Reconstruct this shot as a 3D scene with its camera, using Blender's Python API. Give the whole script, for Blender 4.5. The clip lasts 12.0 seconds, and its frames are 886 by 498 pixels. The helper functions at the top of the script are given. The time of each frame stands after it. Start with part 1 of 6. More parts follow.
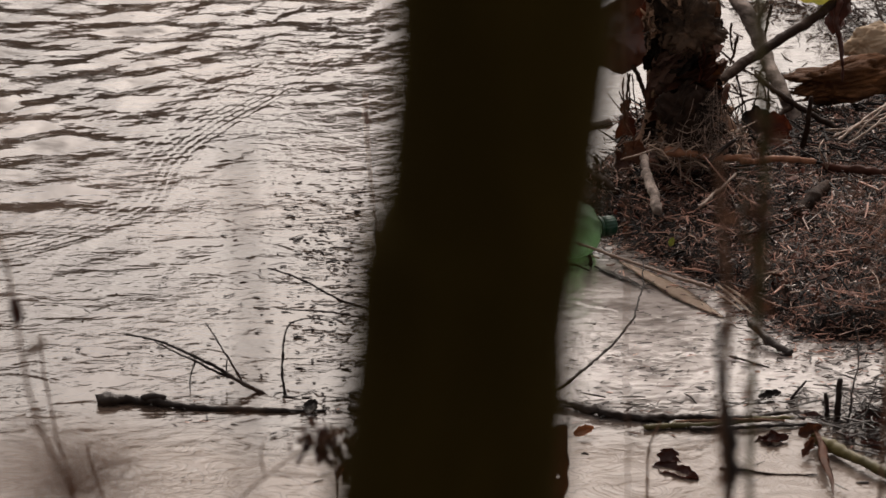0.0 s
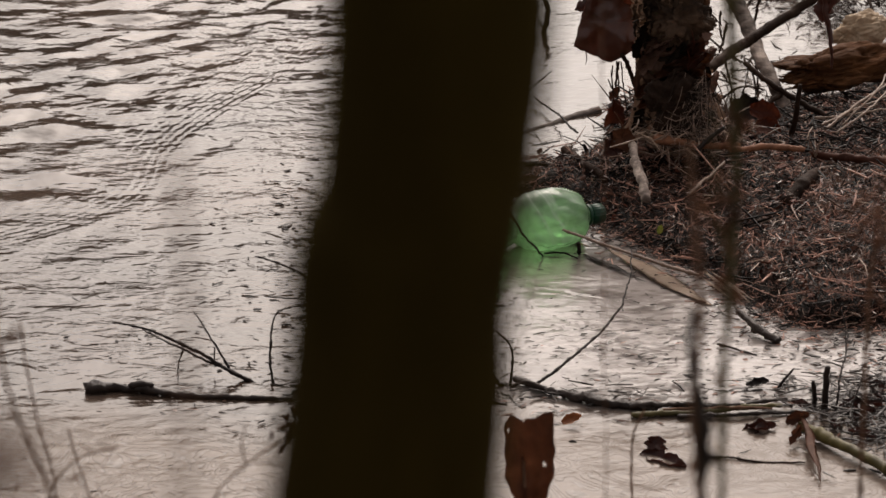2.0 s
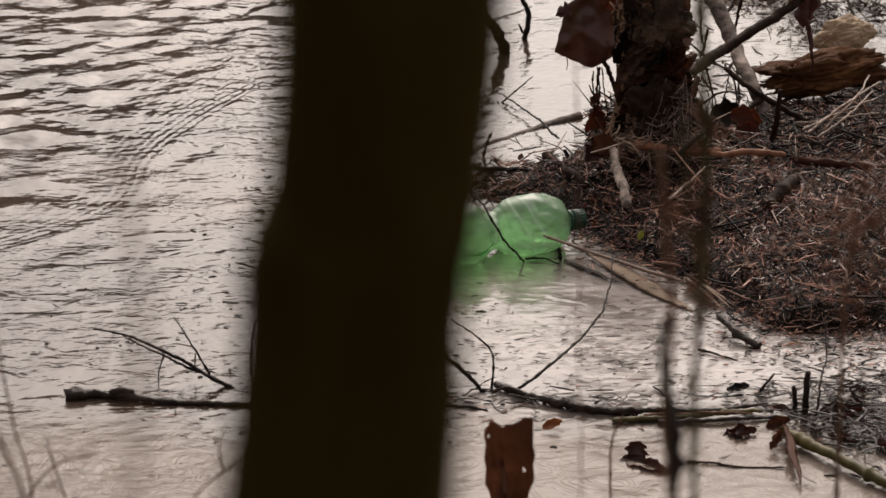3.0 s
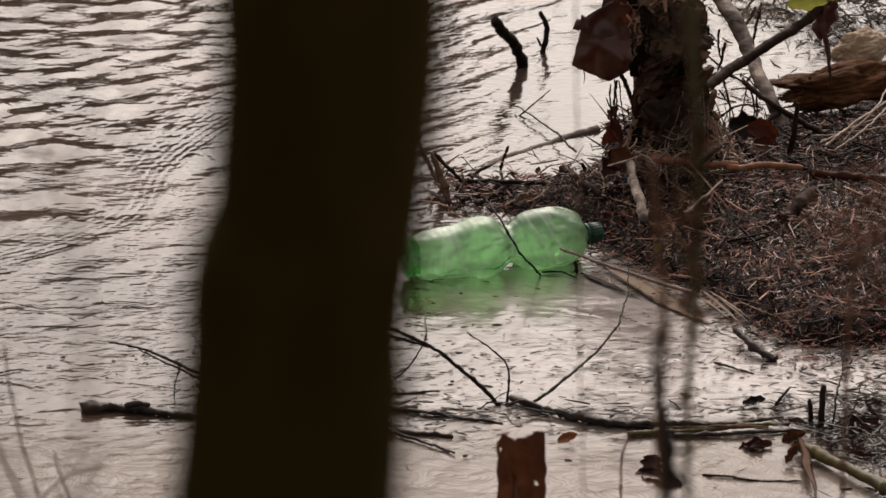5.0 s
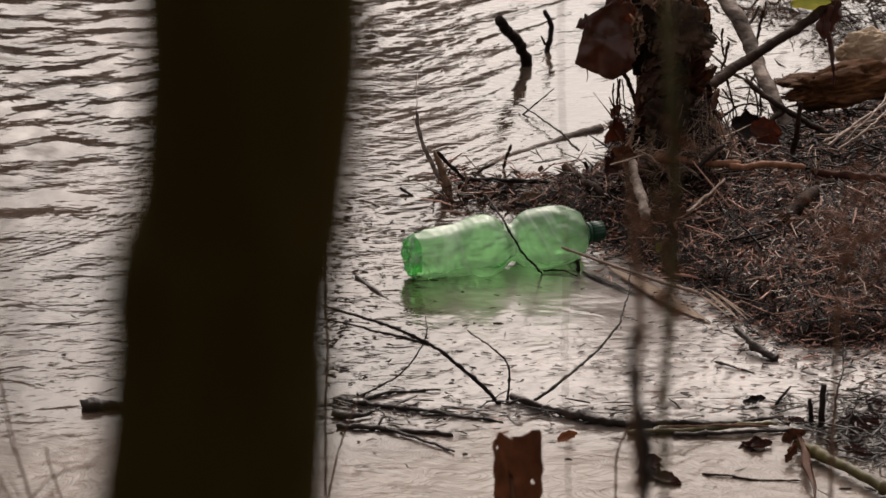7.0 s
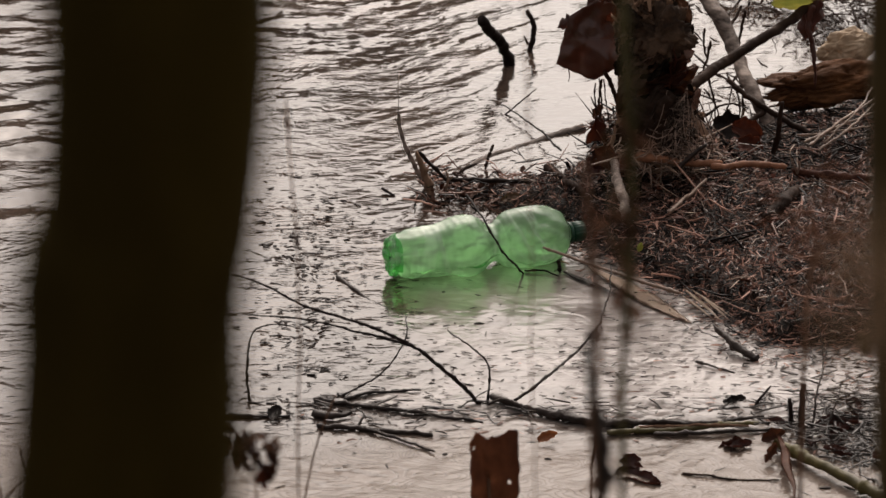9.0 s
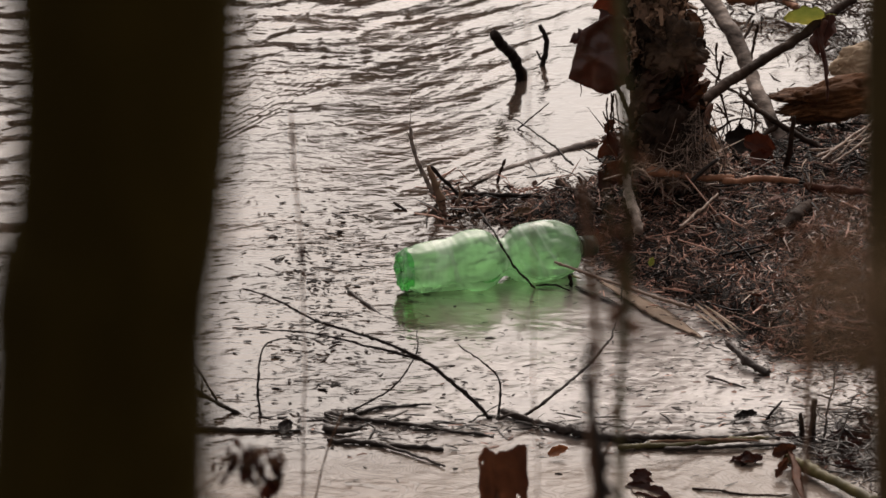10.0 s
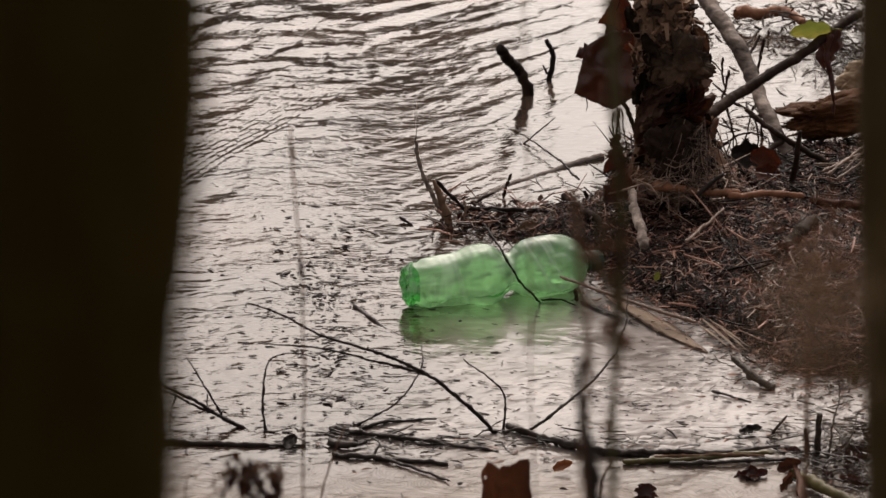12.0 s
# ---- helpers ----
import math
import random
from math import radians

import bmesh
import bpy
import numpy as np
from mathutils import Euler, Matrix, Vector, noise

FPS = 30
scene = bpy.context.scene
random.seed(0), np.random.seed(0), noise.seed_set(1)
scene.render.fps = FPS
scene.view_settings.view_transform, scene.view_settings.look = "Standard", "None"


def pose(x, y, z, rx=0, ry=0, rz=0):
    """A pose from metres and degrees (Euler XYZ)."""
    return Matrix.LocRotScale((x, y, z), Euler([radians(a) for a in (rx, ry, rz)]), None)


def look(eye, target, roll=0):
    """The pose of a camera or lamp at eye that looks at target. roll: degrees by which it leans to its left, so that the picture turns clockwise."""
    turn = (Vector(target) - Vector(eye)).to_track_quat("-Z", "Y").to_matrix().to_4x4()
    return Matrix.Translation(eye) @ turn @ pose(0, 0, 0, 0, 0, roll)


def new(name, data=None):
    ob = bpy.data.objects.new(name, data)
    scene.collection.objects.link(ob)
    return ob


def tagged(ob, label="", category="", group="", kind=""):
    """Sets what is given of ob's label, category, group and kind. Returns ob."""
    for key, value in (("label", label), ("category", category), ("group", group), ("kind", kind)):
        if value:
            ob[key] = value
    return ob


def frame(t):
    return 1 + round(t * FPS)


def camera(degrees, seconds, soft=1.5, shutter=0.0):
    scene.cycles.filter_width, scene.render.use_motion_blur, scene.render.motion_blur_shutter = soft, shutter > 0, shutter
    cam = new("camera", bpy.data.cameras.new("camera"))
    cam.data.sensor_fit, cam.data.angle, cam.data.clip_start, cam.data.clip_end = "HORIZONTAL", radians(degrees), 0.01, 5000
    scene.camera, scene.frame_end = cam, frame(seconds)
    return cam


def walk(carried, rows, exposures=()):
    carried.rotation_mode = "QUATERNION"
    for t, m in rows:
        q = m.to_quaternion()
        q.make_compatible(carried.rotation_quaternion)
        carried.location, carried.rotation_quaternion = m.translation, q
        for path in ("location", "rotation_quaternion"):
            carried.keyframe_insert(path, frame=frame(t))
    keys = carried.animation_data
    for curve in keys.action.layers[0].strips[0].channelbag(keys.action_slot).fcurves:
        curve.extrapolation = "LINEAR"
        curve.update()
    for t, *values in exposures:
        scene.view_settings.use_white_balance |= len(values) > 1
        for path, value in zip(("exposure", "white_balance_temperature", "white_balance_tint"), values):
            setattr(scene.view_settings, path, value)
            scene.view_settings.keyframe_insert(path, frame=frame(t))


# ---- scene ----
# The camera: a long lens low on the wooded bank, sliding a few centimetres to its right.
cam = camera(18, 12.0)
cam.data.dof.use_dof = True
cam.data.dof.focus_distance = 4.75
cam.data.dof.aperture_fstop = 14.0


def aimed(eye, yaw, pitch, roll):
    """A camera pose from the heading, clockwise from +y, the tilt and the roll, in degrees."""
    a, b = radians(yaw), radians(pitch)
    ahead = Vector((math.sin(a) * math.cos(b), math.cos(a) * math.cos(b), math.sin(b)))
    return look(eye, Vector(eye) + ahead, roll)


PATH = [
    (0.0, (-0.0369, -4.42, 1.60), 0.338, -20.093, 0.114),
    (0.5, (-0.0347, -4.42, 1.60), 0.204, -20.123, 0.099),
    (1.0, (-0.0323, -4.42, 1.60), 0.235, -20.174, 0.103),
    (1.5, (-0.0298, -4.42, 1.60), 0.318, -20.262, 0.141),
    (2.0, (-0.0271, -4.42, 1.60), 0.458, -20.339, 0.137),
    (2.5, (-0.0242, -4.42, 1.60), 0.658, -20.337, 0.142),
    (3.0, (-0.0214, -4.42, 1.60), 0.797, -20.220, 0.144),
    (4.8, (-0.0088, -4.42, 1.60), 0.304, -19.926, -0.003),
    (5.0, (-0.0074, -4.42, 1.60), 0.251, -19.948, -0.064),
    (5.5, (-0.0037, -4.42, 1.60), 0.097, -19.937, -0.079),
    (6.0, (-0.0000, -4.42, 1.60), 0.001, -19.876, -0.037),
    (6.5, (0.0036, -4.42, 1.60), -0.031, -19.889, -0.038),
    (7.0, (0.0074, -4.42, 1.60), 0.014, -19.980, -0.003),
    (7.2, (0.0088, -4.42, 1.60), 0.044, -20.022, 0.014),
    (9.0, (0.0213, -4.42, 1.60), 0.239, -19.978, 0.017),
    (9.5, (0.0258, -4.42, 1.60), 0.063, -19.856, -0.066),
    (10.0, (0.0294, -4.42, 1.60), -0.118, -19.681, -0.065),
    (10.5, (0.0317, -4.42, 1.60), -0.287, -19.531, -0.147),
    (11.0, (0.0335, -4.42, 1.60), -0.425, -19.409, -0.163),
    (11.5, (0.0355, -4.42, 1.60), -0.424, -19.375, -0.115),
    (12.0, (0.0370, -4.42, 1.60), -0.338, -19.382, -0.134),
]
walk(cam, [(t, aimed(eye, yaw, pitch, roll)) for t, eye, yaw, pitch, roll in PATH])

# ---- light: an overcast winter sky over the water ----
scene.view_settings.exposure = 0.2
world = bpy.data.worlds.new("overcast_sky")
scene.world = world
world.use_nodes = True
wn, wl = world.node_tree.nodes, world.node_tree.links
wn.clear()
sky = wn.new("ShaderNodeTexSky")
sky.sky_type = "NISHITA"
sky.sun_disc = False
sky.sun_elevation = radians(42)
sky.sun_rotation = radians(5)
sky.air_density = 1.0
sky.dust_density = 6.0
grey = wn.new("ShaderNodeHueSaturation")
grey.inputs["Saturation"].default_value = 0.22
warm = wn.new("ShaderNodeMix")
warm.data_type = "RGBA"
warm.blend_type = "MULTIPLY"
warm.inputs["Factor"].default_value = 1.0
warm.inputs["B"].default_value = (1.0, 0.895, 0.83, 1.0)
back = wn.new("ShaderNodeBackground")
back.inputs["Strength"].default_value = 0.12
wout = wn.new("ShaderNodeOutputWorld")
wl.new(sky.outputs["Color"], grey.inputs["Color"])
wl.new(grey.outputs["Color"], warm.inputs["A"])
wl.new(warm.outputs["Result"], back.inputs["Color"])
wl.new(back.outputs["Background"], wout.inputs["Surface"])

sun = new("sun", bpy.data.lights.new("sun", "SUN"))
sun.data.energy = 1.0
sun.data.angle = radians(70)
sun.data.color = (1.0, 0.95, 0.9)
sun.matrix_world = look((0.7, 8.0, 7.2), (0, 0, 0))


# ---- materials ----
def material(name):
    m = bpy.data.materials.new(name)
    m.use_nodes = True
    nt = m.node_tree
    return m, nt.nodes, nt.links, nt.nodes["Principled BSDF"]


def ramp(n, stops):
    r = n.new("ShaderNodeValToRGB")
    e = r.color_ramp.elements
    while len(e) < len(stops):
        e.new(0.5)
    for k, (p, c) in enumerate(stops):
        e[k].position, e[k].color = p, (*c, 1)
    return r


def organic(name, dark, light, scale=40.0, stretch=(1, 1, 1), rough=(0.35, 0.7), bump=0.4, island=0.0, relief=0.004, spec=0.5, glow=0.0, stops=(0.3, 0.52, 0.78)):
    """Wet bark, wood and dead leaf: two scales of colour, an uneven gloss and a fine relief, in object space."""
    m, n, l, p = material(name)
    tc = n.new("ShaderNodeTexCoord")
    mp = n.new("ShaderNodeMapping")
    mp.inputs["Scale"].default_value = stretch
    l.new(tc.outputs["Object"], mp.inputs["Vector"])
    fine = n.new("ShaderNodeTexNoise")
    fine.inputs["Scale"].default_value, fine.inputs["Detail"].default_value = scale, 8.0
    fine.inputs["Roughness"].default_value = 0.65
    big = n.new("ShaderNodeTexNoise")
    big.inputs["Scale"].default_value, big.inputs["Detail"].default_value = scale * 0.17, 3.0
    l.new(mp.outputs["Vector"], fine.inputs["Vector"])
    l.new(mp.outputs["Vector"], big.inputs["Vector"])
    mix = n.new("ShaderNodeMath")
    mix.operation = "MULTIPLY_ADD"
    mix.inputs[1].default_value = 0.55
    l.new(fine.outputs["Fac"], mix.inputs[0])
    half = n.new("ShaderNodeMath")
    half.operation = "MULTIPLY"
    half.inputs[1].default_value = 0.45
    l.new(big.outputs["Fac"], half.inputs[0])
    l.new(half.outputs[0], mix.inputs[2])
    last = mix
    if island:
        geo = n.new("ShaderNodeNewGeometry")
        shift = n.new("ShaderNodeMath")
        shift.operation = "MULTIPLY_ADD"
        shift.inputs[1].default_value = island
        l.new(geo.outputs["Random Per Island"], shift.inputs[0])
        l.new(mix.outputs[0], shift.inputs[2])
        less = n.new("ShaderNodeMath")
        less.operation = "SUBTRACT"
        less.inputs[1].default_value = island * 0.5
        l.new(shift.outputs[0], less.inputs[0])
        last = less
    mid = tuple(0.68 * a + 0.32 * b for a, b in zip(dark, light))
    r = ramp(n, list(zip(stops, (dark, mid, light))))
    l.new(last.outputs[0], r.inputs["Fac"])
    l.new(r.outputs["Color"], p.inputs["Base Color"])
    rr = n.new("ShaderNodeMapRange")
    rr.inputs["To Min"].default_value, rr.inputs["To Max"].default_value = rough
    l.new(big.outputs["Fac"], rr.inputs["Value"])
    l.new(rr.outputs["Result"], p.inputs["Roughness"])
    p.inputs["Specular IOR Level"].default_value = spec
    b = n.new("ShaderNodeBump")
    b.inputs["Strength"].default_value, b.inputs["Distance"].default_value = bump, relief
    l.new(fine.outputs["Fac"], b.inputs["Height"])
    l.new(b.outputs["Normal"], p.inputs["Normal"])
    if glow:
        # thin dead blades let light through
        tr = n.new("ShaderNodeBsdfTranslucent")
        l.new(r.outputs["Color"], tr.inputs["Color"])
        mx = n.new("ShaderNodeMixShader")
        mx.inputs[0].default_value = glow
        l.new(p.outputs[0], mx.inputs[1])
        l.new(tr.outputs[0], mx.inputs[2])
        l.new(mx.outputs[0], n["Material Output"].inputs["Surface"])
    return m


M_trunk = organic("sapling_bark", (0.017, 0.0113, 0.0022), (0.080, 0.054, 0.011), 45, (1, 1, 0.3), (0.8, 0.95), 0.6, spec=0.04)
M_stump = organic("stump_bark", (0.115, 0.068, 0.043), (0.58, 0.355, 0.235), 30, (1, 1, 0.35), (0.5, 0.85), 0.9, relief=0.01, spec=0.2)
M_frond = organic("red_brown_frond", (0.14, 0.065, 0.035), (0.36, 0.185, 0.11), 50, rough=(0.6, 0.9), spec=0.2, glow=0.5)
M_stem = organic("olive_stem_bark", (0.045, 0.030, 0.009), (0.17, 0.115, 0.045), 60, (1, 1, 0.3), (0.6, 0.9), 0.6, spec=0.2)
M_tuft = organic("pale_dry_tuft", (0.30, 0.20, 0.12), (0.62, 0.45, 0.30), 50, rough=(0.6, 0.9), spec=0.2, glow=0.35)
M_weed = organic("dry_weed_stem", (0.15, 0.085, 0.055), (0.38, 0.22, 0.135), 50, rough=(0.6, 0.9), spec=0.2, glow=0.3)
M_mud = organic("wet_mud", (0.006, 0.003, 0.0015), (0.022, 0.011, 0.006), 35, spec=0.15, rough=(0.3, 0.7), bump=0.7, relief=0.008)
M_debris = organic("plant_litter", (0.004, 0.0016, 0.001), (0.50, 0.275, 0.205), 60, rough=(0.22, 0.6), bump=0.3, island=1.15, spec=0.12, stops=(0.42, 0.74, 0.98))
M_straw = organic("pale_straw", (0.12, 0.07, 0.045), (0.52, 0.37, 0.27), 80, rough=(0.3, 0.6), bump=0.3, island=0.5)
M_reed = organic("pale_reed", (0.32, 0.225, 0.155), (0.66, 0.51, 0.39), 60, rough=(0.35, 0.65), bump=0.3, spec=0.3)
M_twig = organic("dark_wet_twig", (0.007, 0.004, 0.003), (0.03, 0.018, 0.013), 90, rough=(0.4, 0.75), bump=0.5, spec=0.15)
M_log = organic("soaked_log", (0.009, 0.0065, 0.0055), (0.078, 0.053, 0.041), 45, rough=(0.2, 0.62), bump=1.0, spec=0.28)
M_cane = organic("olive_cane", (0.030, 0.024, 0.007), (0.21, 0.17, 0.055), 50, rough=(0.35, 0.65), spec=0.3)
M_branch = organic("grey_brown_branch", (0.010, 0.006, 0.004), (0.085, 0.048, 0.032), 50, rough=(0.5, 0.85), bump=0.9, spec=0.1)
M_pale = organic("pale_birch_bark", (0.030, 0.019, 0.014), (0.74, 0.60, 0.51), 30, (0.7, 0.7, 1.8), (0.5, 0.8), 1.0, spec=0.2, stops=(0.38, 0.50, 0.62))
M_red = organic("red_brown_stalk", (0.085, 0.028, 0.012), (0.58, 0.27, 0.145), 55, rough=(0.4, 0.75), bump=0.8, spec=0.3)
M_leaf = organic("dead_brown_leaf", (0.035, 0.011, 0.006), (0.24, 0.090, 0.042), 30, spec=0.4, rough=(0.35, 0.7), bump=0.6, glow=0.45)
M_leafdark = organic("dark_dead_leaf", (0.035, 0.010, 0.007), (0.19, 0.064, 0.042), 30, spec=0.6, rough=(0.25, 0.55), bump=0.6, glow=0.15)
M_wetleaf = organic("wet_dead_leaf", (0.055, 0.016, 0.009), (0.25, 0.082, 0.046), 30, spec=0.8, rough=(0.15, 0.4), bump=0.5, glow=0.3)
M_leafred = organic("red_brown_leaf", (0.06, 0.014, 0.007), (0.24, 0.065, 0.03), 30, rough=(0.3, 0.6), bump=0.5, glow=0.4, spec=0.3)
M_orange = organic("orange_leaf", (0.20, 0.065, 0.022), (0.60, 0.25, 0.09), 60, rough=(0.35, 0.65), bump=0.6, glow=0.4, spec=0.3)
M_rust = organic("rusty_leaf", (0.085, 0.031, 0.016), (0.38, 0.17, 0.095), 40, rough=(0.35, 0.65), bump=0.6, glow=0.3, spec=0.3)
M_leaftan = organic("tan_leaf", (0.10, 0.06, 0.03), (0.36, 0.22, 0.13), 30, rough=(0.35, 0.65), bump=0.5, glow=0.35, spec=0.3)
M_leafgreen = organic("yellowing_leaf", (0.15, 0.24, 0.05), (0.78, 0.58, 0.14), 24, rough=(0.35, 0.6), bump=0.3, glow=0.5, spec=0.3)
M_moss = organic("crumbling_bark_and_moss", (0.030, 0.018, 0.011), (0.36, 0.22, 0.14), 45, rough=(0.6, 0.9), bump=0.6, island=0.9, spec=0.2)
M_rotten = organic("rotten_wood", (0.020, 0.0075, 0.003), (0.30, 0.13, 0.052), 25, (1, 2.5, 3), (0.6, 0.9), 1.0, relief=0.012, spec=0.12)
M_fold = organic("folded_bark", (0.11, 0.052, 0.034), (0.74, 0.45, 0.34), 34, (1, 1, 2.0), (0.35, 0.7), 0.9, relief=0.008, spec=0.35)
M_fibre = organic("grey_bast_fibre", (0.030, 0.020, 0.015), (0.40, 0.285, 0.225), 60, rough=(0.5, 0.85), bump=0.3, island=1.0, spec=0.1)
M_glint = organic("pale_glint_flake", (0.16, 0.115, 0.10), (0.66, 0.54, 0.48), 60, rough=(0.25, 0.5), bump=0.3, island=0.7, spec=0.4)
M_darkred = organic("dark_red_stalk", (0.025, 0.009, 0.005), (0.12, 0.042, 0.024), 35, rough=(0.5, 0.8), bump=0.7, spec=0.15)
M_drift = organic("grey_drift_wood", (0.10, 0.08, 0.068), (0.34, 0.28, 0.245), 40, (1, 1, 1), (0.5, 0.8), 0.8, spec=0.15)
M_fungus = organic("cream_fungus", (0.36, 0.24, 0.14), (0.80, 0.64, 0.46), 16, rough=(0.5, 0.8), bump=0.4)
M_wood = organic("far_woodland", (0.065, 0.057, 0.042), (0.23, 0.20, 0.145), 3, rough=(0.8, 0.95), bump=0.3)
M_earth = organic("bank_earth", (0.015, 0.011, 0.008), (0.07, 0.05, 0.035), 8, rough=(0.6, 0.9), bump=0.8, relief=0.02)


def water_material():
    m, n, l, p = material("turbid_river_water")
    p.inputs["Base Color"].default_value = (0.05, 0.036, 0.027, 1)
    p.inputs["Roughness"].default_value = 0.03
    p.inputs["IOR"].default_value = 1.355
    tc = n.new("ShaderNodeTexCoord")
    mp = n.new("ShaderNodeMapping")
    mp.inputs["Scale"].default_value = (1.0, 1.7, 1.0)
    mp.inputs["Rotation"].default_value = (0, 0, radians(8))
    l.new(tc.outputs["Object"], mp.inputs["Vector"])
    a = n.new("ShaderNodeTexNoise")
    a.inputs["Scale"].default_value, a.inputs["Detail"].default_value = 11.0, 2.5
    a.inputs["Roughness"].default_value = 0.55
    a.inputs["Distortion"].default_value = 0.6
    l.new(mp.outputs["Vector"], a.inputs["Vector"])
    f = n.new("ShaderNodeTexNoise")
    f.inputs["Scale"].default_value, f.inputs["Detail"].default_value, f.inputs["Distortion"].default_value = 30.0, 3.0, 1.0
    l.new(mp.outputs["Vector"], f.inputs["Vector"])
    g = n.new("ShaderNodeTexNoise")
    g.inputs["Scale"].default_value, g.inputs["Detail"].default_value = 3.5, 2.0
    l.new(mp.outputs["Vector"], g.inputs["Vector"])
    gm = n.new("ShaderNodeMapRange")
    gm.inputs["From Min"].default_value, gm.inputs["From Max"].default_value = 0.35, 0.65
    gm.inputs["To Min"].default_value, gm.inputs["To Max"].default_value = 0.1, 1.0
    l.new(g.outputs["Fac"], gm.inputs["Value"])
    fm = n.new("ShaderNodeMath")
    fm.operation = "MULTIPLY"
    l.new(f.outputs["Fac"], fm.inputs[0])
    l.new(gm.outputs["Result"], fm.inputs[1])
    ad = n.new("ShaderNodeMath")
    ad.operation = "MULTIPLY_ADD"
    ad.inputs[1].default_value = 0.62
    l.new(fm.outputs[0], ad.inputs[0])
    l.new(a.outputs["Fac"], ad.inputs[2])
    b = n.new("ShaderNodeBump")
    b.inputs["Distance"].default_value = 0.02
    # the wind ripples die out in the still patch round the bottle
    off = n.new("ShaderNodeVectorMath")
    off.operation = "DISTANCE"
    off.inputs[1].default_value = (0.05, -0.27, 0.0)
    l.new(tc.outputs["Object"], off.inputs[0])
    still = n.new("ShaderNodeMapRange")
    still.inputs["From Min"].default_value, still.inputs["From Max"].default_value = 0.11, 0.28
    still.inputs["To Min"].default_value, still.inputs["To Max"].default_value = 0.095, 0.165
    l.new(off.outputs["Value"], still.inputs["Value"])
    l.new(b.outputs["Normal"], p.inputs["Normal"])
    c = n.new("ShaderNodeTexNoise")
    c.inputs["Scale"].default_value, c.inputs["Detail"].default_value = 2.5, 3.0
    l.new(tc.outputs["Object"], c.inputs["Vector"])
    r = ramp(n, [(0.35, (0.030, 0.0205, 0.0155)), (0.7, (0.092, 0.064, 0.049))])
    l.new(c.outputs["Fac"], r.inputs["Fac"])

    def math_node(op, x, y):
        q = n.new("ShaderNodeMath")
        q.operation = op
        for k, v in enumerate((x, y)):
            if isinstance(v, float):
                q.inputs[k].default_value = v
            else:
                l.new(v, q.inputs[k])
        return q.outputs[0]

    # a wrinkled film of pale silt has drifted into the lee below the bank
    sep = n.new("ShaderNodeSeparateXYZ")
    l.new(tc.outputs["Object"], sep.inputs[0])
    lee = math_node("SUBTRACT", math_node("SUBTRACT", math_node("MULTIPLY", sep.outputs[0], 1.2), math_node("MULTIPLY", sep.outputs[1], 0.9)), 0.27)
    lee = math_node("ADD", math_node("MULTIPLY", lee, 2.0), math_node("MULTIPLY", math_node("SUBTRACT", c.outputs["Fac"], 0.5), 2.5))
    w = n.new("ShaderNodeTexNoise")
    w.inputs["Scale"].default_value, w.inputs["Detail"].default_value, w.inputs["Distortion"].default_value = 9.0, 5.0, 3.0
    l.new(mp.outputs["Vector"], w.inputs["Vector"])
    lines = n.new("ShaderNodeMapRange")
    lines.inputs["From Min"].default_value, lines.inputs["From Max"].default_value = 0.42, 0.55
    lines.inputs["To Min"].default_value, lines.inputs["To Max"].default_value = 0.6, 1.0
    l.new(w.outputs["Fac"], lines.inputs["Value"])
    cut = n.new("ShaderNodeClamp")
    l.new(lee, cut.inputs["Value"])
    past = n.new("ShaderNodeClamp")
    l.new(math_node("MULTIPLY", math_node("ADD", sep.outputs[1], 0.80), 6.0), past.inputs["Value"])
    film = math_node("MULTIPLY", math_node("MULTIPLY", math_node("MULTIPLY", cut.outputs[0], past.outputs[0]), lines.outputs["Result"]), 0.88)
    mixc = n.new("ShaderNodeMix")
    mixc.data_type = "RGBA"
    l.new(film, mixc.inputs["Factor"])
    l.new(r.outputs["Color"], mixc.inputs["A"])
    mixc.inputs["B"].default_value = (0.36, 0.32, 0.298, 1)
    # beige silt scum with swirling seams lies on the shallows before the drift line
    near = n.new("ShaderNodeClamp")
    l.new(math_node("ADD", math_node("MULTIPLY", math_node("SUBTRACT", -0.72, sep.outputs[1]), 6.0), math_node("MULTIPLY", math_node("SUBTRACT", c.outputs["Fac"], 0.5), 1.6)), near.inputs["Value"])
    swirl = n.new("ShaderNodeTexNoise")
    swirl.inputs["Scale"].default_value, swirl.inputs["Detail"].default_value, swirl.inputs["Distortion"].default_value = 5.0, 2.0, 1.6
    l.new(mp.outputs["Vector"], swirl.inputs["Vector"])
    seam = math_node("SINE", math_node("MULTIPLY", swirl.outputs["Fac"], 150.0), 0.0)
    seams = n.new("ShaderNodeMapRange")
    seams.inputs["From Min"].default_value, seams.inputs["From Max"].default_value = -1.0, -0.2
    seams.inputs["To Min"].default_value, seams.inputs["To Max"].default_value = 0.5, 1.0
    l.new(seam, seams.inputs["Value"])
    scum = math_node("MULTIPLY", near.outputs[0], seams.outputs["Result"])
    # the sheltered water is finely wrinkled, the open stream smoother, the scum puckered along its seams
    fine = n.new("ShaderNodeMapRange")
    fine.inputs["From Min"].default_value, fine.inputs["From Max"].default_value = -0.5, 0.7
    fine.inputs["To Min"].default_value, fine.inputs["To Max"].default_value = 1.35, 0.75
    l.new(sep.outputs[1], fine.inputs["Value"])
    l.new(math_node("MULTIPLY", still.outputs["Result"], fine.outputs["Result"]), b.inputs["Strength"])
    l.new(math_node("ADD", ad.outputs[0], math_node("MULTIPLY", scum, 0.16)), b.inputs["Height"])
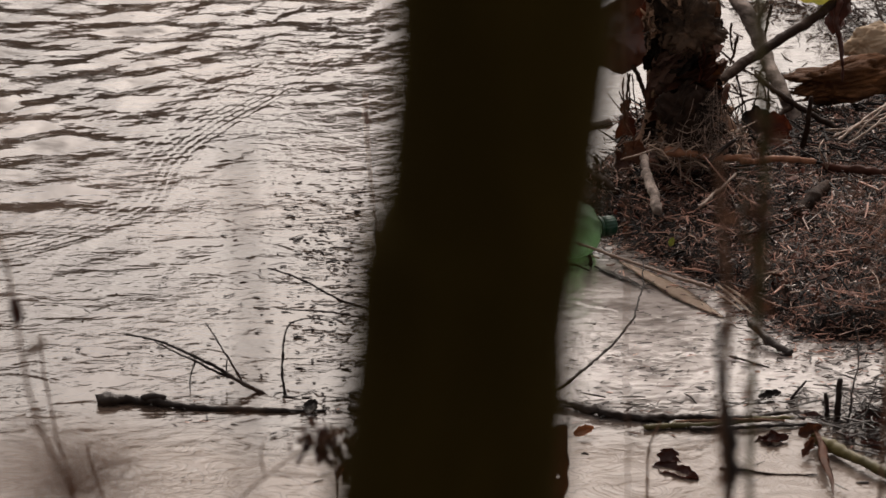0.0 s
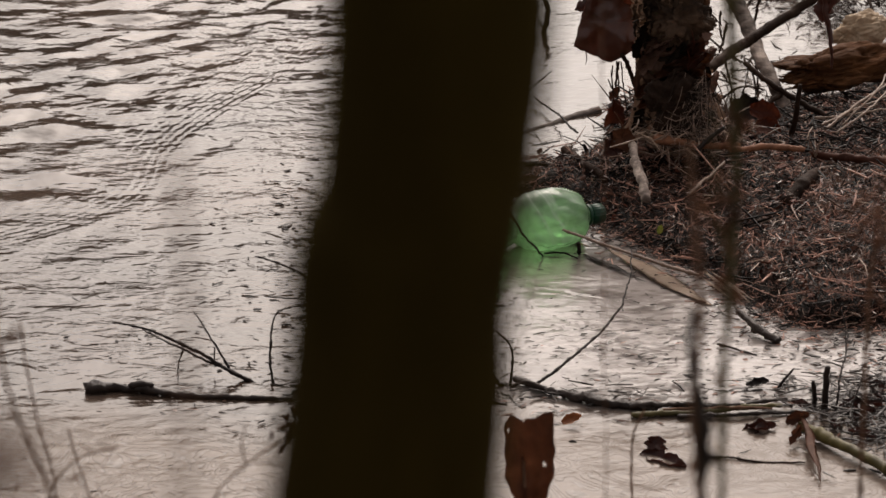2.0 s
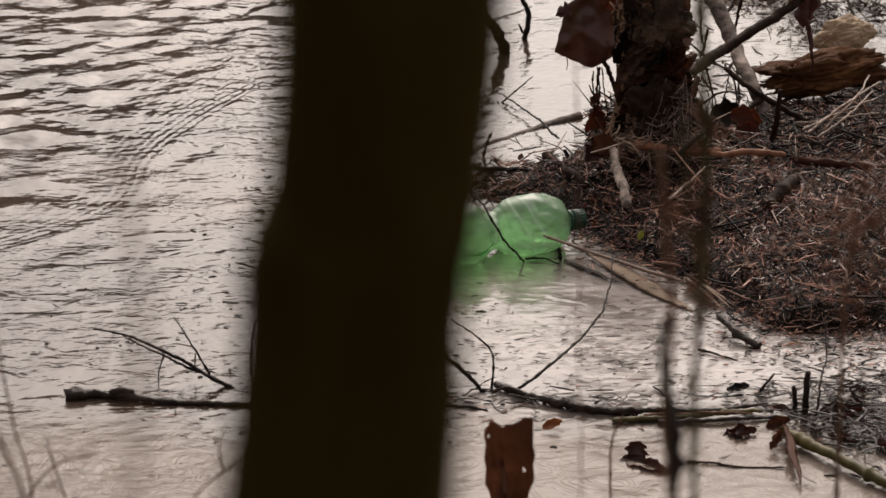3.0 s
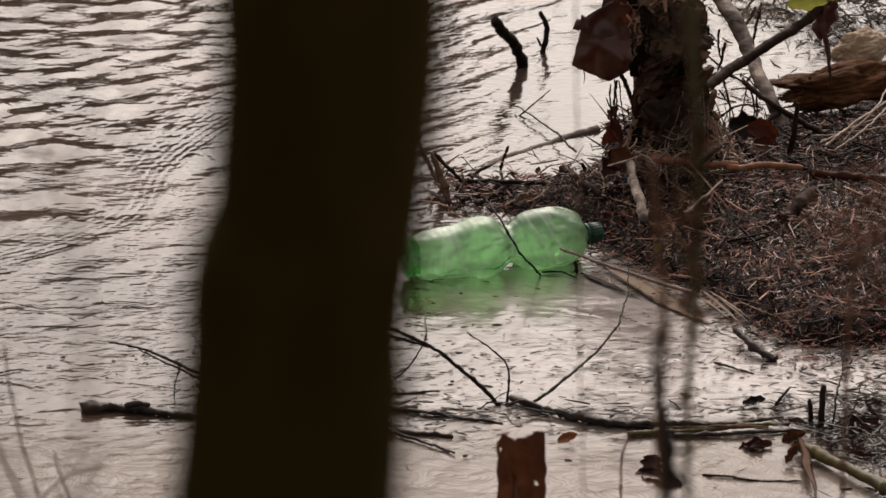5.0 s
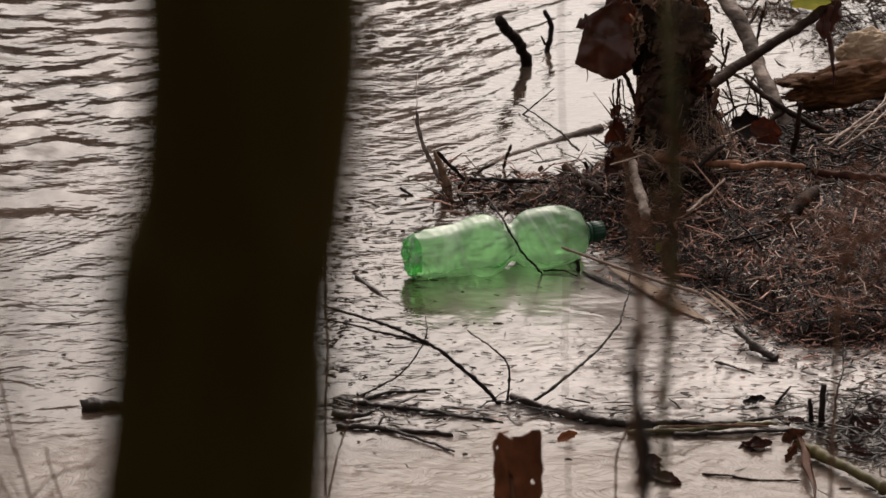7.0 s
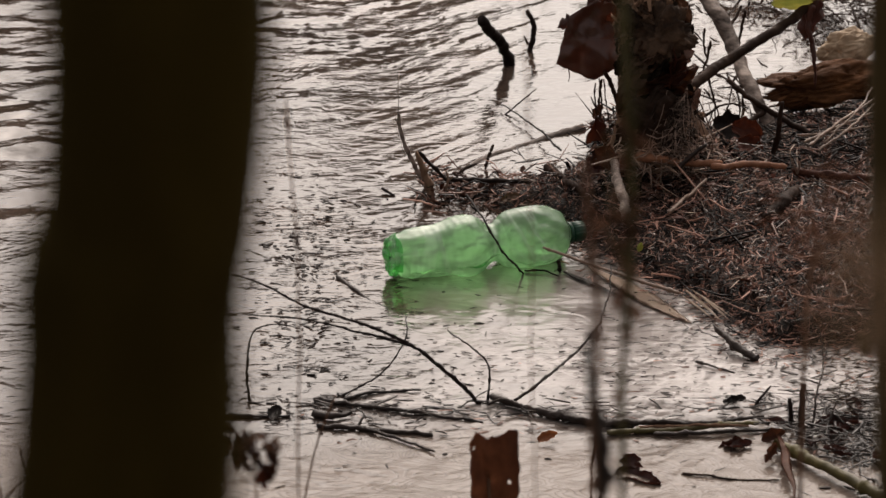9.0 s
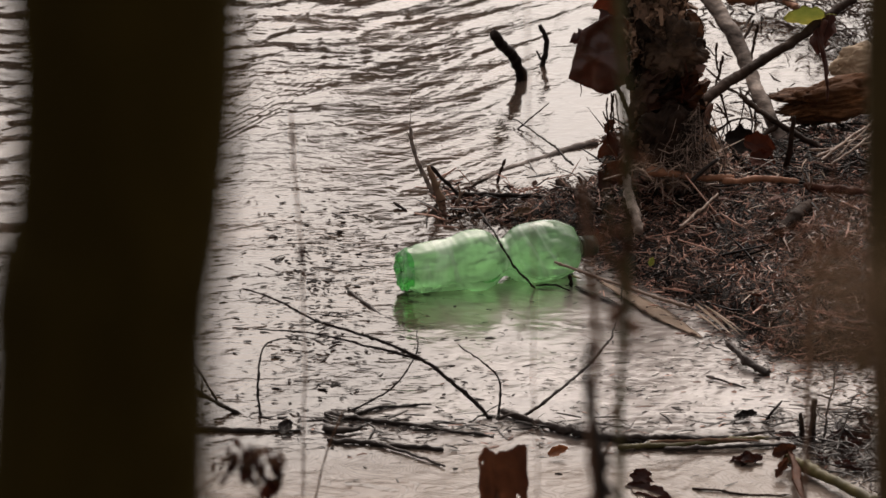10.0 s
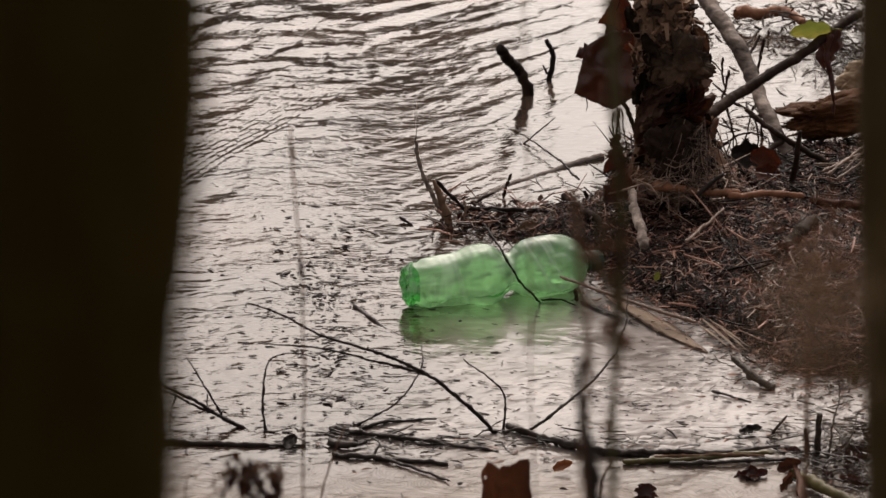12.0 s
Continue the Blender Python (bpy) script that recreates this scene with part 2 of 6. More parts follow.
    mixs = n.new("ShaderNodeMix")
    mixs.data_type = "RGBA"
    l.new(scum, mixs.inputs["Factor"])
    l.new(mixc.outputs["Result"], mixs.inputs["A"])
    mixs.inputs["B"].default_value = (0.190, 0.148, 0.120, 1)
    l.new(mixs.outputs["Result"], p.inputs["Base Color"])
    l.new(math_node("SUBTRACT", 0.5, math_node("MULTIPLY", scum, 0.22)), p.inputs["Specular IOR Level"])
    l.new(math_node("ADD", math_node("ADD", math_node("MULTIPLY", film, 0.22), 0.085), math_node("MULTIPLY", scum, 0.10)), p.inputs["Roughness"])
    return m


def bottle_material(name, tint, body, clear, rough):
    """Thin green plastic: part clear, part milky, under a glossy skin."""
    m, n, l, p = material(name)
    n.remove(p)
    see = n.new("ShaderNodeBsdfTransparent")
    see.inputs["Color"].default_value = (*tint, 1)
    glow = n.new("ShaderNodeBsdfTranslucent")
    dif = n.new("ShaderNodeBsdfDiffuse")
    tc = n.new("ShaderNodeTexCoord")
    no = n.new("ShaderNodeTexNoise")
    no.inputs["Scale"].default_value, no.inputs["Detail"].default_value = 22.0, 4.0
    l.new(tc.outputs["Object"], no.inputs["Vector"])
    r = ramp(n, [(0.3, tuple(v * 0.8 for v in body)), (0.75, tuple(min(1, v * 1.2) for v in body))])
    l.new(no.outputs["Fac"], r.inputs["Fac"])
    l.new(r.outputs["Color"], glow.inputs["Color"])
    l.new(r.outputs["Color"], dif.inputs["Color"])
    milk = n.new("ShaderNodeMixShader")
    milk.inputs[0].default_value = 0.38
    l.new(glow.outputs[0], milk.inputs[1])
    l.new(dif.outputs[0], milk.inputs[2])
    # scuffed streaks are milkier
    mp = n.new("ShaderNodeMapping")
    mp.inputs["Scale"].default_value = (7, 26, 26)
    mp.inputs["Rotation"].default_value = (0.3, 0.2, 0.5)
    l.new(tc.outputs["Object"], mp.inputs["Vector"])
    sc = n.new("ShaderNodeTexNoise")
    sc.inputs["Scale"].default_value, sc.inputs["Detail"].default_value, sc.inputs["Distortion"].default_value = 1.0, 4.0, 1.5
    l.new(mp.outputs["Vector"], sc.inputs["Vector"])
    mr = n.new("ShaderNodeMapRange")
    mr.inputs["From Min"].default_value, mr.inputs["From Max"].default_value = 0.35, 0.7
    mr.inputs["To Min"].default_value, mr.inputs["To Max"].default_value = 1 - clear - 0.08, 1 - clear + 0.14
    l.new(sc.outputs["Fac"], mr.inputs["Value"])
    mix = n.new("ShaderNodeMixShader")
    l.new(mr.outputs["Result"], mix.inputs[0])
    l.new(see.outputs[0], mix.inputs[1])
    l.new(milk.outputs[0], mix.inputs[2])
    # stress-whitened creases run over the skin
    cr = n.new("ShaderNodeTexNoise")
    cr.inputs["Scale"].default_value, cr.inputs["Detail"].default_value, cr.inputs["Distortion"].default_value = 3.0, 2.0, 0.6
    crm = n.new("ShaderNodeMapping")
    crm.inputs["Scale"].default_value = (4.5, 1.4, 1.4)
    crm.inputs["Rotation"].default_value = (0.0, 0.5, 0.35)
    l.new(tc.outputs["Object"], crm.inputs["Vector"])
    l.new(crm.outputs["Vector"], cr.inputs["Vector"])
    away = n.new("ShaderNodeMath")
    away.operation = "SUBTRACT"
    away.inputs[1].default_value = 0.5
    l.new(cr.outputs["Fac"], away.inputs[0])
    size = n.new("ShaderNodeMath")
    size.operation = "ABSOLUTE"
    l.new(away.outputs[0], size.inputs[0])
    thin = n.new("ShaderNodeMapRange")
    thin.inputs["From Min"].default_value, thin.inputs["From Max"].default_value = 0.0, 0.05
    thin.inputs["To Min"].default_value, thin.inputs["To Max"].default_value = 0.30, 0.0
    l.new(size.outputs[0], thin.inputs["Value"])
    white = n.new("ShaderNodeBsdfDiffuse")
    white.inputs["Color"].default_value = (0.78, 0.88, 0.76, 1)
    creased = n.new("ShaderNodeMixShader")
    l.new(thin.outputs["Result"], creased.inputs[0])
    l.new(mix.outputs[0], creased.inputs[1])
    l.new(white.outputs[0], creased.inputs[2])
    mix = creased
    gl = n.new("ShaderNodeBsdfGlossy")
    gl.inputs["Roughness"].default_value = rough
    fr = n.new("ShaderNodeFresnel")
    fr.inputs["IOR"].default_value = 1.58
    bu = n.new("ShaderNodeBump")
    bu.inputs["Strength"].default_value, bu.inputs["Distance"].default_value = 0.10, 0.004
    l.new(sc.outputs["Fac"], bu.inputs["Height"])
    l.new(bu.outputs["Normal"], gl.inputs["Normal"])
    cl = n.new("ShaderNodeMath")
    cl.operation = "MINIMUM"
    cl.inputs[1].default_value = 0.60
    l.new(fr.outputs[0], cl.inputs[0])
    top = n.new("ShaderNodeMixShader")
    l.new(cl.outputs[0], top.inputs[0])
    l.new(mix.outputs[0], top.inputs[1])
    l.new(gl.outputs[0], top.inputs[2])
    l.new(top.outputs[0], n["Material Output"].inputs["Surface"])
    return m


M_water = water_material()
M_bottle = bottle_material("green_plastic", (0.56, 0.89, 0.52), (0.62, 0.86, 0.60), 0.62, 0.24)
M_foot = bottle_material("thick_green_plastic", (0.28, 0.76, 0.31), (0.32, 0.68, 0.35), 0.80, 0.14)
M_cap = organic("dark_green_cap", (0.004, 0.035, 0.018), (0.010, 0.075, 0.038), 50, rough=(0.3, 0.45), bump=0.1)


# ---- building helpers ----
def mesh_of(name, bm, mat, smooth=True):
    me = bpy.data.meshes.new(name)
    bm.to_mesh(me)
    bm.free()
    me.materials.append(mat)
    if smooth:
        me.polygons.foreach_set("use_smooth", [True] * len(me.polygons))
    return me


def part(name, bm, mat, parent, label="", smooth=True):
    ob = new(name, mesh_of(name, bm, mat, smooth))
    ob.parent = parent
    return tagged(ob, label)


def raw(name, verts, faces, mat, smooth=False):
    me = bpy.data.meshes.new(name)
    me.from_pydata(verts, [], faces)
    me.materials.append(mat)
    if smooth:
        me.polygons.foreach_set("use_smooth", [True] * len(me.polygons))
    return new(name, me)


def curve_points(pts, step):
    """A smooth line through the points, with a point about every step."""
    P = [Vector(p) for p in pts]
    if len(P) == 2:
        n = max(2, int((P[1] - P[0]).length / step))
        return [P[0].lerp(P[1], k / n) for k in range(n + 1)]
    d = [max((b - a).length, 1e-6) for a, b in zip(P, P[1:])]
    v = [(b - a) / q for a, b, q in zip(P, P[1:], d)]
    m = [v[0]] + [(v[i] * d[i - 1] + v[i - 1] * d[i]) / (d[i] + d[i - 1]) for i in range(1, len(v))] + [v[-1]]
    out = []
    for i in range(len(P) - 1):
        n = max(2, int(d[i] / step))
        for k in range(n):
            t = k / n
            out.append(P[i] * (2 * t ** 3 - 3 * t ** 2 + 1) + m[i] * (d[i] * (t ** 3 - 2 * t ** 2 + t)) + P[i + 1] * (3 * t ** 2 - 2 * t ** 3) + m[i + 1] * (d[i] * (t ** 3 - t ** 2)))
    return out + [P[-1]]


def tube(bm, pts, r0, r1, sides=8, step=0.012, wobble=0.0, lumps=0.0, seed=0, nodes=0.0, smoothing=True, swell=None, profile=None):
    """A tapered, slightly crooked and lumpy rod along a line, with closed ends. nodes: the spacing of swollen joints."""
    line = curve_points(pts, step) if smoothing else [Vector(p) for p in pts]
    n = len(line)
    rings, run = [], 0.0
    ref = Vector((0.31, 0.17, 0.93))
    for i, c in enumerate(line):
        ahead = (line[min(i + 1, n - 1)] - line[max(i - 1, 0)]).normalized()
        side = ahead.cross(ref)
        if side.length < 0.1:
            side = ahead.cross(Vector((1, 0, 0)))
        side.normalize()
        other = ahead.cross(side)
        if i:
            run += (line[i] - line[i - 1]).length
        s = i / (n - 1)
        r = r0 + (r1 - r0) * s
        if swell:
            r = swell(c)
        if profile:
            r = float(np.interp(s, *zip(*profile)))
        if nodes:
            r *= 1 + 0.55 * max(0.0, 1 - abs((run / nodes + 0.3 * noise.noise(c * 40)) % 1 - 0.5) * 8)
        off = wobble * (noise.noise_vector(c * 22 + Vector((seed, 0, 0))) + 0.5 * noise.noise_vector(c * 75 + Vector((seed, 3, 0))))
        if i in (0, n - 1):
            r *= 0.72
        ring = []
        for k in range(sides):
            a = 2 * math.pi * k / sides
            d = side * math.cos(a) + other * math.sin(a)
            here = c + d * r
            q = 1 + lumps * noise.noise(here * (0.6 / max(r0, 0.002)) + Vector((seed * 3.1, 0, 0)))
            q += 0.8 * lumps * (abs(noise.noise(here * (1.5 / max(r0, 0.002)) + Vector((0, seed, 0)))) - 0.25)
            jag = ahead * (r * lumps * 2.5 * noise.noise(Vector((k * 1.7, seed, i)))) if i in (0, n - 1) else Vector()
            ring.append(bm.verts.new(c + off + jag + d * (r * q)))
        rings.append(ring)
    for a, b in zip(rings, rings[1:]):
        for k in range(sides):
            bm.faces.new((a[k], a[(k + 1) % sides], b[(k + 1) % sides], b[k]))
    bm.faces.new(rings[0][::-1])
    bm.faces.new(rings[-1])
    return bm


def stick(name, pts, r0, r1, mat, label, category, group="", seed=0, sides=9, wobble=0.0028, lumps=0.3, shoots=(), nodes=None, part_name="stem", step=0.0035, profile=None):
    """A twig or branch: an empty at its foot with a stem and its side shoots."""
    base = new(name)
    base.location = pts[0]
    o = Vector(pts[0])
    if nodes is None:
        nodes = 0.028 if r0 < 0.004 else 0.0
    bm = tube(bmesh.new(), [Vector(p) - o for p in pts], r0, r1, sides, step, wobble, lumps, seed, nodes, profile=profile)
    part(part_name, bm, mat, base)
    for k, (line, a, b) in enumerate(shoots):
        bm = tube(bmesh.new(), [Vector(p) - o for p in line], a, b, 7, 0.0035, wobble, lumps, seed + 7 * k + 1, nodes)
        part("side_shoot", bm, mat, base)
    return tagged(base, label, category, group)


def leaf_mesh(length, width, curl, lobes=0.0, seed=0, ragged=0.12, blunt=0.7, holes=0.0):
    """A dry leaf of real thickness: a curled blade with an uneven rim, along +x from its stalk."""
    rnd = random.Random(seed)
    bm = bmesh.new()
    nu, nv = 22, 12
    grid = []
    for i in range(nu + 1):
        s = i / nu
        w = width * 0.5 * (math.sin(math.pi * min(1, s * 0.93 + 0.07)) ** blunt) * (1 + lobes * math.sin(s * 17 + seed))
        row = []
        for j in range(nv + 1):
            v = 2 * j / nv - 1
            rag = 1 + ragged * noise.noise(Vector((s * 9, v * 3, seed))) * abs(v)
            x, y = length * s, w * v * rag
            z = curl * length * (0.6 * v * v * math.sin(2.2 * s + 0.3) + 0.5 * (s - 0.4) ** 2) + 0.05 * length * noise.noise(Vector((s * 4, v * 3, seed + 5)))
            z += 0.012 * length * math.cos(s * 40 - abs(v) * 9) * abs(v) + 0.02 * length * math.exp(-(v * 9) ** 2)
            row.append(bm.verts.new((x, y, z)))
        grid.append(row)
    for i in range(nu):
        for j in range(nv):
            if rnd.random() < holes:
                continue
            bm.faces.new((grid[i][j], grid[i + 1][j], grid[i + 1][j + 1], grid[i][j + 1]))
    bmesh.ops.solidify(bm, geom=bm.faces[:], thickness=max(0.0006, length * 0.006))
    return bm


def lobed_mesh(size, lobes, curl, seed):
    """A broad dead leaf with pointed lobes, dished and cockled, its stalk end at the origin, its middle lobe along +x."""
    bm = bmesh.new()
    n, m = 96, 10
    mid = bm.verts.new((0, 0, 0))
    rings = []
    for i in range(1, m + 1):
        s = i / m
        ring = []
        for k in range(n):
            t = 2 * math.pi * k / n - math.pi
            r = 0.66
            for a, ln, w in lobes:
                r = max(r, ln * (1 - abs(t - a) / w) + 0.03 * math.cos(t * 31)) if abs(t - a) < w else r
            r *= size * s * (1 + 0.05 * noise.noise(Vector((t * 6, seed, 0))))
            x, y = r * math.cos(t), r * math.sin(t)
            z = curl * size * (s * s * (0.5 * math.sin(2 * t + seed) + 0.3)) + 0.07 * size * noise.noise(Vector((x / size * 3, y / size * 3, seed))) * s
            ring.append(bm.verts.new((x, y, z)))
        rings.append(ring)
    for k in range(n):
        bm.faces.new((mid, rings[0][k], rings[0][(k + 1) % n]))
    for a, b in zip(rings, rings[1:]):
        for k in range(n):
            bm.faces.new((a[k], b[k], b[(k + 1) % n], a[(k + 1) % n]))
    bmesh.ops.solidify(bm, geom=bm.faces[:], thickness=0.0008)
    return bm


MAPLE = [(0.0, 0.95, 1.3), (-1.26, 1.0, 1.3), (1.07, 0.9, 1.3), (-2.5, 0.85, 0.64), (2.4, 0.85, 0.7)]


# corners of the broad leaf beside the stump: angle and reach
BROAD = [(-2.49, 0.073), (-1.45, 0.077), (-0.45, 0.073), (0.75, 0.088), (1.44, 0.071), (2.29, 0.055), (3.79, 0.073)]


def broad_mesh(seed):
    """A broad limp leaf with blunt corners, bulging on one side, hanging in the xz plane."""
    bm = bmesh.new()
    n, m = 120, 14
    mid, rings = bm.verts.new((0, 0, 0)), []
    for i in range(1, m + 1):
        s, ring = i / m, []
        for k in range(n):
            t = -2.49 + 2 * math.pi * k / n
            a, b = next((p, q) for p, q in zip(BROAD, BROAD[1:]) if t < q[0] + 1e-9)
            span = b[0] - a[0]
            r = a[1] * b[1] * math.sin(span) / (a[1] * math.sin(t - a[0]) + b[1] * math.sin(b[0] - t))
            r *= s * (1 + 0.03 * noise.noise(Vector((math.cos(t) * 6, math.sin(t) * 6, seed))) * s)
            x, z = r * math.cos(t), r * math.sin(t)
            y = 0.06 * z - 0.036 * math.exp(-((x - 0.034) / 0.022) ** 2 - ((z + 0.030) / 0.026) ** 2)
            y += 0.008 * noise.noise(Vector((x * 40, z * 40, seed))) + 0.004 * abs(math.sin(2.5 * t)) * s + 0.012 * max(0, s - 0.8) * math.sin(3 * t)
            ring.append(bm.verts.new((x, y, z)))
        rings.append(ring)
    for k in range(n):
        bm.faces.new((mid, rings[0][k], rings[0][(k + 1) % n]))
    for a, b in zip(rings, rings[1:]):
        for k in range(n):
            bm.faces.new((a[k], b[k], b[(k + 1) % n], a[(k + 1) % n]))
    bmesh.ops.recalc_face_normals(bm, faces=bm.faces[:])
    bmesh.ops.solidify(bm, geom=bm.faces[:], thickness=0.0008)
    return bm


def lobed_leaf(name, at, size, turn, mat, label, curl=0.25, seed=0, stalk=0.05):
    base = new(name)
    base.matrix_world = pose(*at, *turn)
    part("blade", lobed_mesh(size, MAPLE, curl, seed), mat, base)
    part("leaf_stalk", tube(bmesh.new(), [(0, 0, 0.001), (-0.4 * stalk, 0.1 * stalk, 0.2 * stalk), (-stalk, 0, 0.35 * stalk)], 0.0013, 0.0009, 6, 0.006), mat, base)
    return tagged(base, label, "leaf")


def torn_mesh(length, width, seed):
    """The torn lower half of a broad dead leaf: even sides, a notched end, worm holes."""
    bm = bmesh.new()
    nu, nv = 64, 30
    grid = []
    for i in range(nu + 1):
        s = i / nu
        row = []
        for j in range(nv + 1):
            v = 2 * j / nv - 1
            w = width * 0.5 * (0.55 + 0.45 * min(1, s * 3.0)) * (1 + 0.10 * noise.noise(Vector((s * 7, math.copysign(1, v), seed))) * abs(v))
            x = length * s * (1 + (0.055 * v - 0.02 * math.exp(-((v + 0.15) / 0.35) ** 2) - 0.30 * max(0, abs(v) - 0.72)) * s) + length * s * (0.035 * noise.noise(Vector((v * 5, seed, 2))) + 0.03 * noise.noise(Vector((v * 17, seed, 4))))
            z = 0.10 * width * math.sin(2.5 * v + 4 * s) + 0.12 * width * noise.noise(Vector((s * 4, v * 2, seed))) + 0.10 * width * v * v
            row.append(bm.verts.new((x, w * v, z)))
        grid.append(row)
    for i in range(nu):
        for j in range(nv):
            s, v = i / nu, 2 * j / nv - 1
            if noise.noise(Vector((s * 11, v * 4, seed + 0.7))) > 0.84 or math.hypot((s - 0.45) * 4, v - 0.55) < 0.08:
                continue
            bm.faces.new((grid[i][j], grid[i + 1][j], grid[i + 1][j + 1], grid[i][j + 1]))
    bmesh.ops.solidify(bm, geom=bm.faces[:], thickness=0.0007)
    return bm


def leaf(name, at, length, width, turn, mat, label, curl=0.25, lobes=0.0, seed=0, stalk=None, group="", ragged=0.12):
    base = new(name)
    base.matrix_world = pose(*at, *turn)
    part("blade", leaf_mesh(length, width, curl, lobes, seed, ragged), mat, base)
    if stalk:
        bm = tube(bmesh.new(), [(0.01 * length, 0, 0), (-0.3 * stalk, 0.1 * stalk, 0.02 * stalk), (-stalk, 0.05 * stalk, -0.15 * stalk)], length * 0.012, length * 0.008, 6, 0.006)
        part("leaf_stalk", bm, mat, base)
    return tagged(base, label, "leaf", group)


# ---- the river ----
def axis(fine0, fine1, step, far0, far1):
    mid = list(np.arange(fine0, fine1 + step / 2, step))
    lo, hi, g = [], [], step
    x = fine0
    while x > far0:
        g *= 1.35
        x -= g
        lo.append(max(x, far0))
    x, g = fine1, step
    while x < far1:
        g *= 1.35
        x += g
        hi.append(min(x, far1))
    return np.array(lo[::-1] + mid + hi)


SHEAR = [tuple(p)[:2] for p in curve_points([(-1.6, -0.12, 0), (-1.1, -0.10, 0), (-0.720, -0.106, 0.000), (-0.593, 0.003, -0.000), (-0.499, 0.167, -0.000), (-0.473, 0.395, -0.000), (-0.381, 0.668, 0.000), (-0.243, 0.970, 0.000), (-0.05, 1.5, 0)], 0.03)]


def shear_distance(X, Y):
    """Signed distance to the shear line, positive on its far side; it peters out beyond its ends."""
    best, sign = np.full(X.shape, 9.0), np.ones(X.shape)
    for (ax, ay), (bx, by) in zip(SHEAR, SHEAR[1:]):
        ux, uy = bx - ax, by - ay
        t = np.clip(((X - ax) * ux + (Y - ay) * uy) / (ux * ux + uy * uy), 0, 1)
        q = np.hypot(X - ax - t * ux, Y - ay - t * uy)
        side = np.sign(ux * (Y - ay) - uy * (X - ax))
        closer = q < best
        best, sign = np.where(closer, q, best), np.where(closer, side, sign)
    return best * sign


def waves(X, Y):
    """Height of the river: long low wavelets in the open stream, a calm lee before the litter."""
    rng = np.random.RandomState(5)
    X0, Y0 = X, Y
    raw = shear_distance(X, Y)
    open_ = 1 / (1 + np.exp(-raw / 0.06))
    # beside the bank the swell dies down and comes back only farther out
    shelter = 0.34 / (1 + np.exp(-(Y - 0.55) * 5))
    lee = np.maximum(0.13 + 0.87 * open_, shelter)
    # the bottle lies in a patch of still water
    calm = 1 - 0.62 * np.exp(-((X - 0.06) / 0.21) ** 2 - ((Y + 0.27) / 0.17) ** 2)
    calm *= 1 - 0.72 * np.exp(-((X - 0.17) / 0.13) ** 2 - ((Y - 0.78) / 0.33) ** 2)
    X, Y = X + 0.035 * np.sin(Y * 5.3 + 2.0 * np.sin(X * 3.1)), Y + 0.030 * np.sin(X * 6.1 + 1.3 + 1.5 * np.sin(Y * 2.7))
    # nearer the bank the crests turn away upstream
    Y = Y - 0.085 * np.logaddexp(0, (X0 + 0.30) / 0.10)
    Z = np.zeros_like(X)
    for k in range(24):
        lam = 0.08 * (3.2 ** rng.rand())
        th = rng.normal(-0.25, 0.9)
        kx, ky = math.sin(th) * 2 * math.pi / lam, math.cos(th) * 2 * math.pi / lam
        amp = 0.0043 * lam * (0.6 + 0.8 * rng.rand())
        ph = rng.rand() * 6.283
        bend = 1.1 * np.sin(X * (1.5 + 3 * rng.rand()) + Y * 1.3 + ph)
        swell = 0.6 + 0.4 * np.sin(X * rng.uniform(3, 8) + Y * rng.uniform(-5, 5) + rng.rand() * 6.283)
        Z += amp * 1.15 * swell * np.sin(kx * X + ky * Y + ph + bend)
    d = raw
    Z *= lee * (1 - 0.7 * np.clip((-0.12 - X0) / 0.18, 0, 1) * np.exp(-((d - 0.05) / 0.10) ** 2))
    for k in range(28):
        lam = 0.022 + 0.05 * rng.rand() ** 2
        th = rng.normal(-0.2, 0.75)
        kx, ky = math.sin(th) * 2 * math.pi / lam, math.cos(th) * 2 * math.pi / lam
        patch = 0.5 + 0.5 * np.sin(X * (2 + 3 * rng.rand()) + rng.rand() * 6 + 1.5 * np.sin(Y * (2 + 2 * rng.rand()) + k))
        Z += 0.0031 * lam * patch * (0.52 + 0.55 * open_) * np.sin(kx * X + ky * Y + rng.rand() * 6.283 + 1.2 * np.sin(X * 3 + k) + np.sin(Y * 4 + k * 2))
    # the shear line where the current meets the still water, edged with capillary ripples
    Z *= calm
    X, Y = X0, Y0
    # it dies away towards the bank
    ends = np.clip((-0.12 - X) / 0.18, 0, 1)
    shape = ends * np.clip(d / 0.02, 0, 1) * np.exp(-np.clip(d, 0, None) / 0.075)
    Z += 0.0008 * shape * np.sin(d * 2 * math.pi / 0.0165 + 1.5 * np.sin(X * 9 + Y * 5)) * (0.75 + 0.25 * np.sin(X * 17 + 2))
    Z += 0.0009 * ends * np.exp(-(d / 0.016) ** 2)
    fade = np.exp(-np.clip(np.hypot(X, Y - 0.5) - 6, 0, None) / 6.0)
    return Z * fade


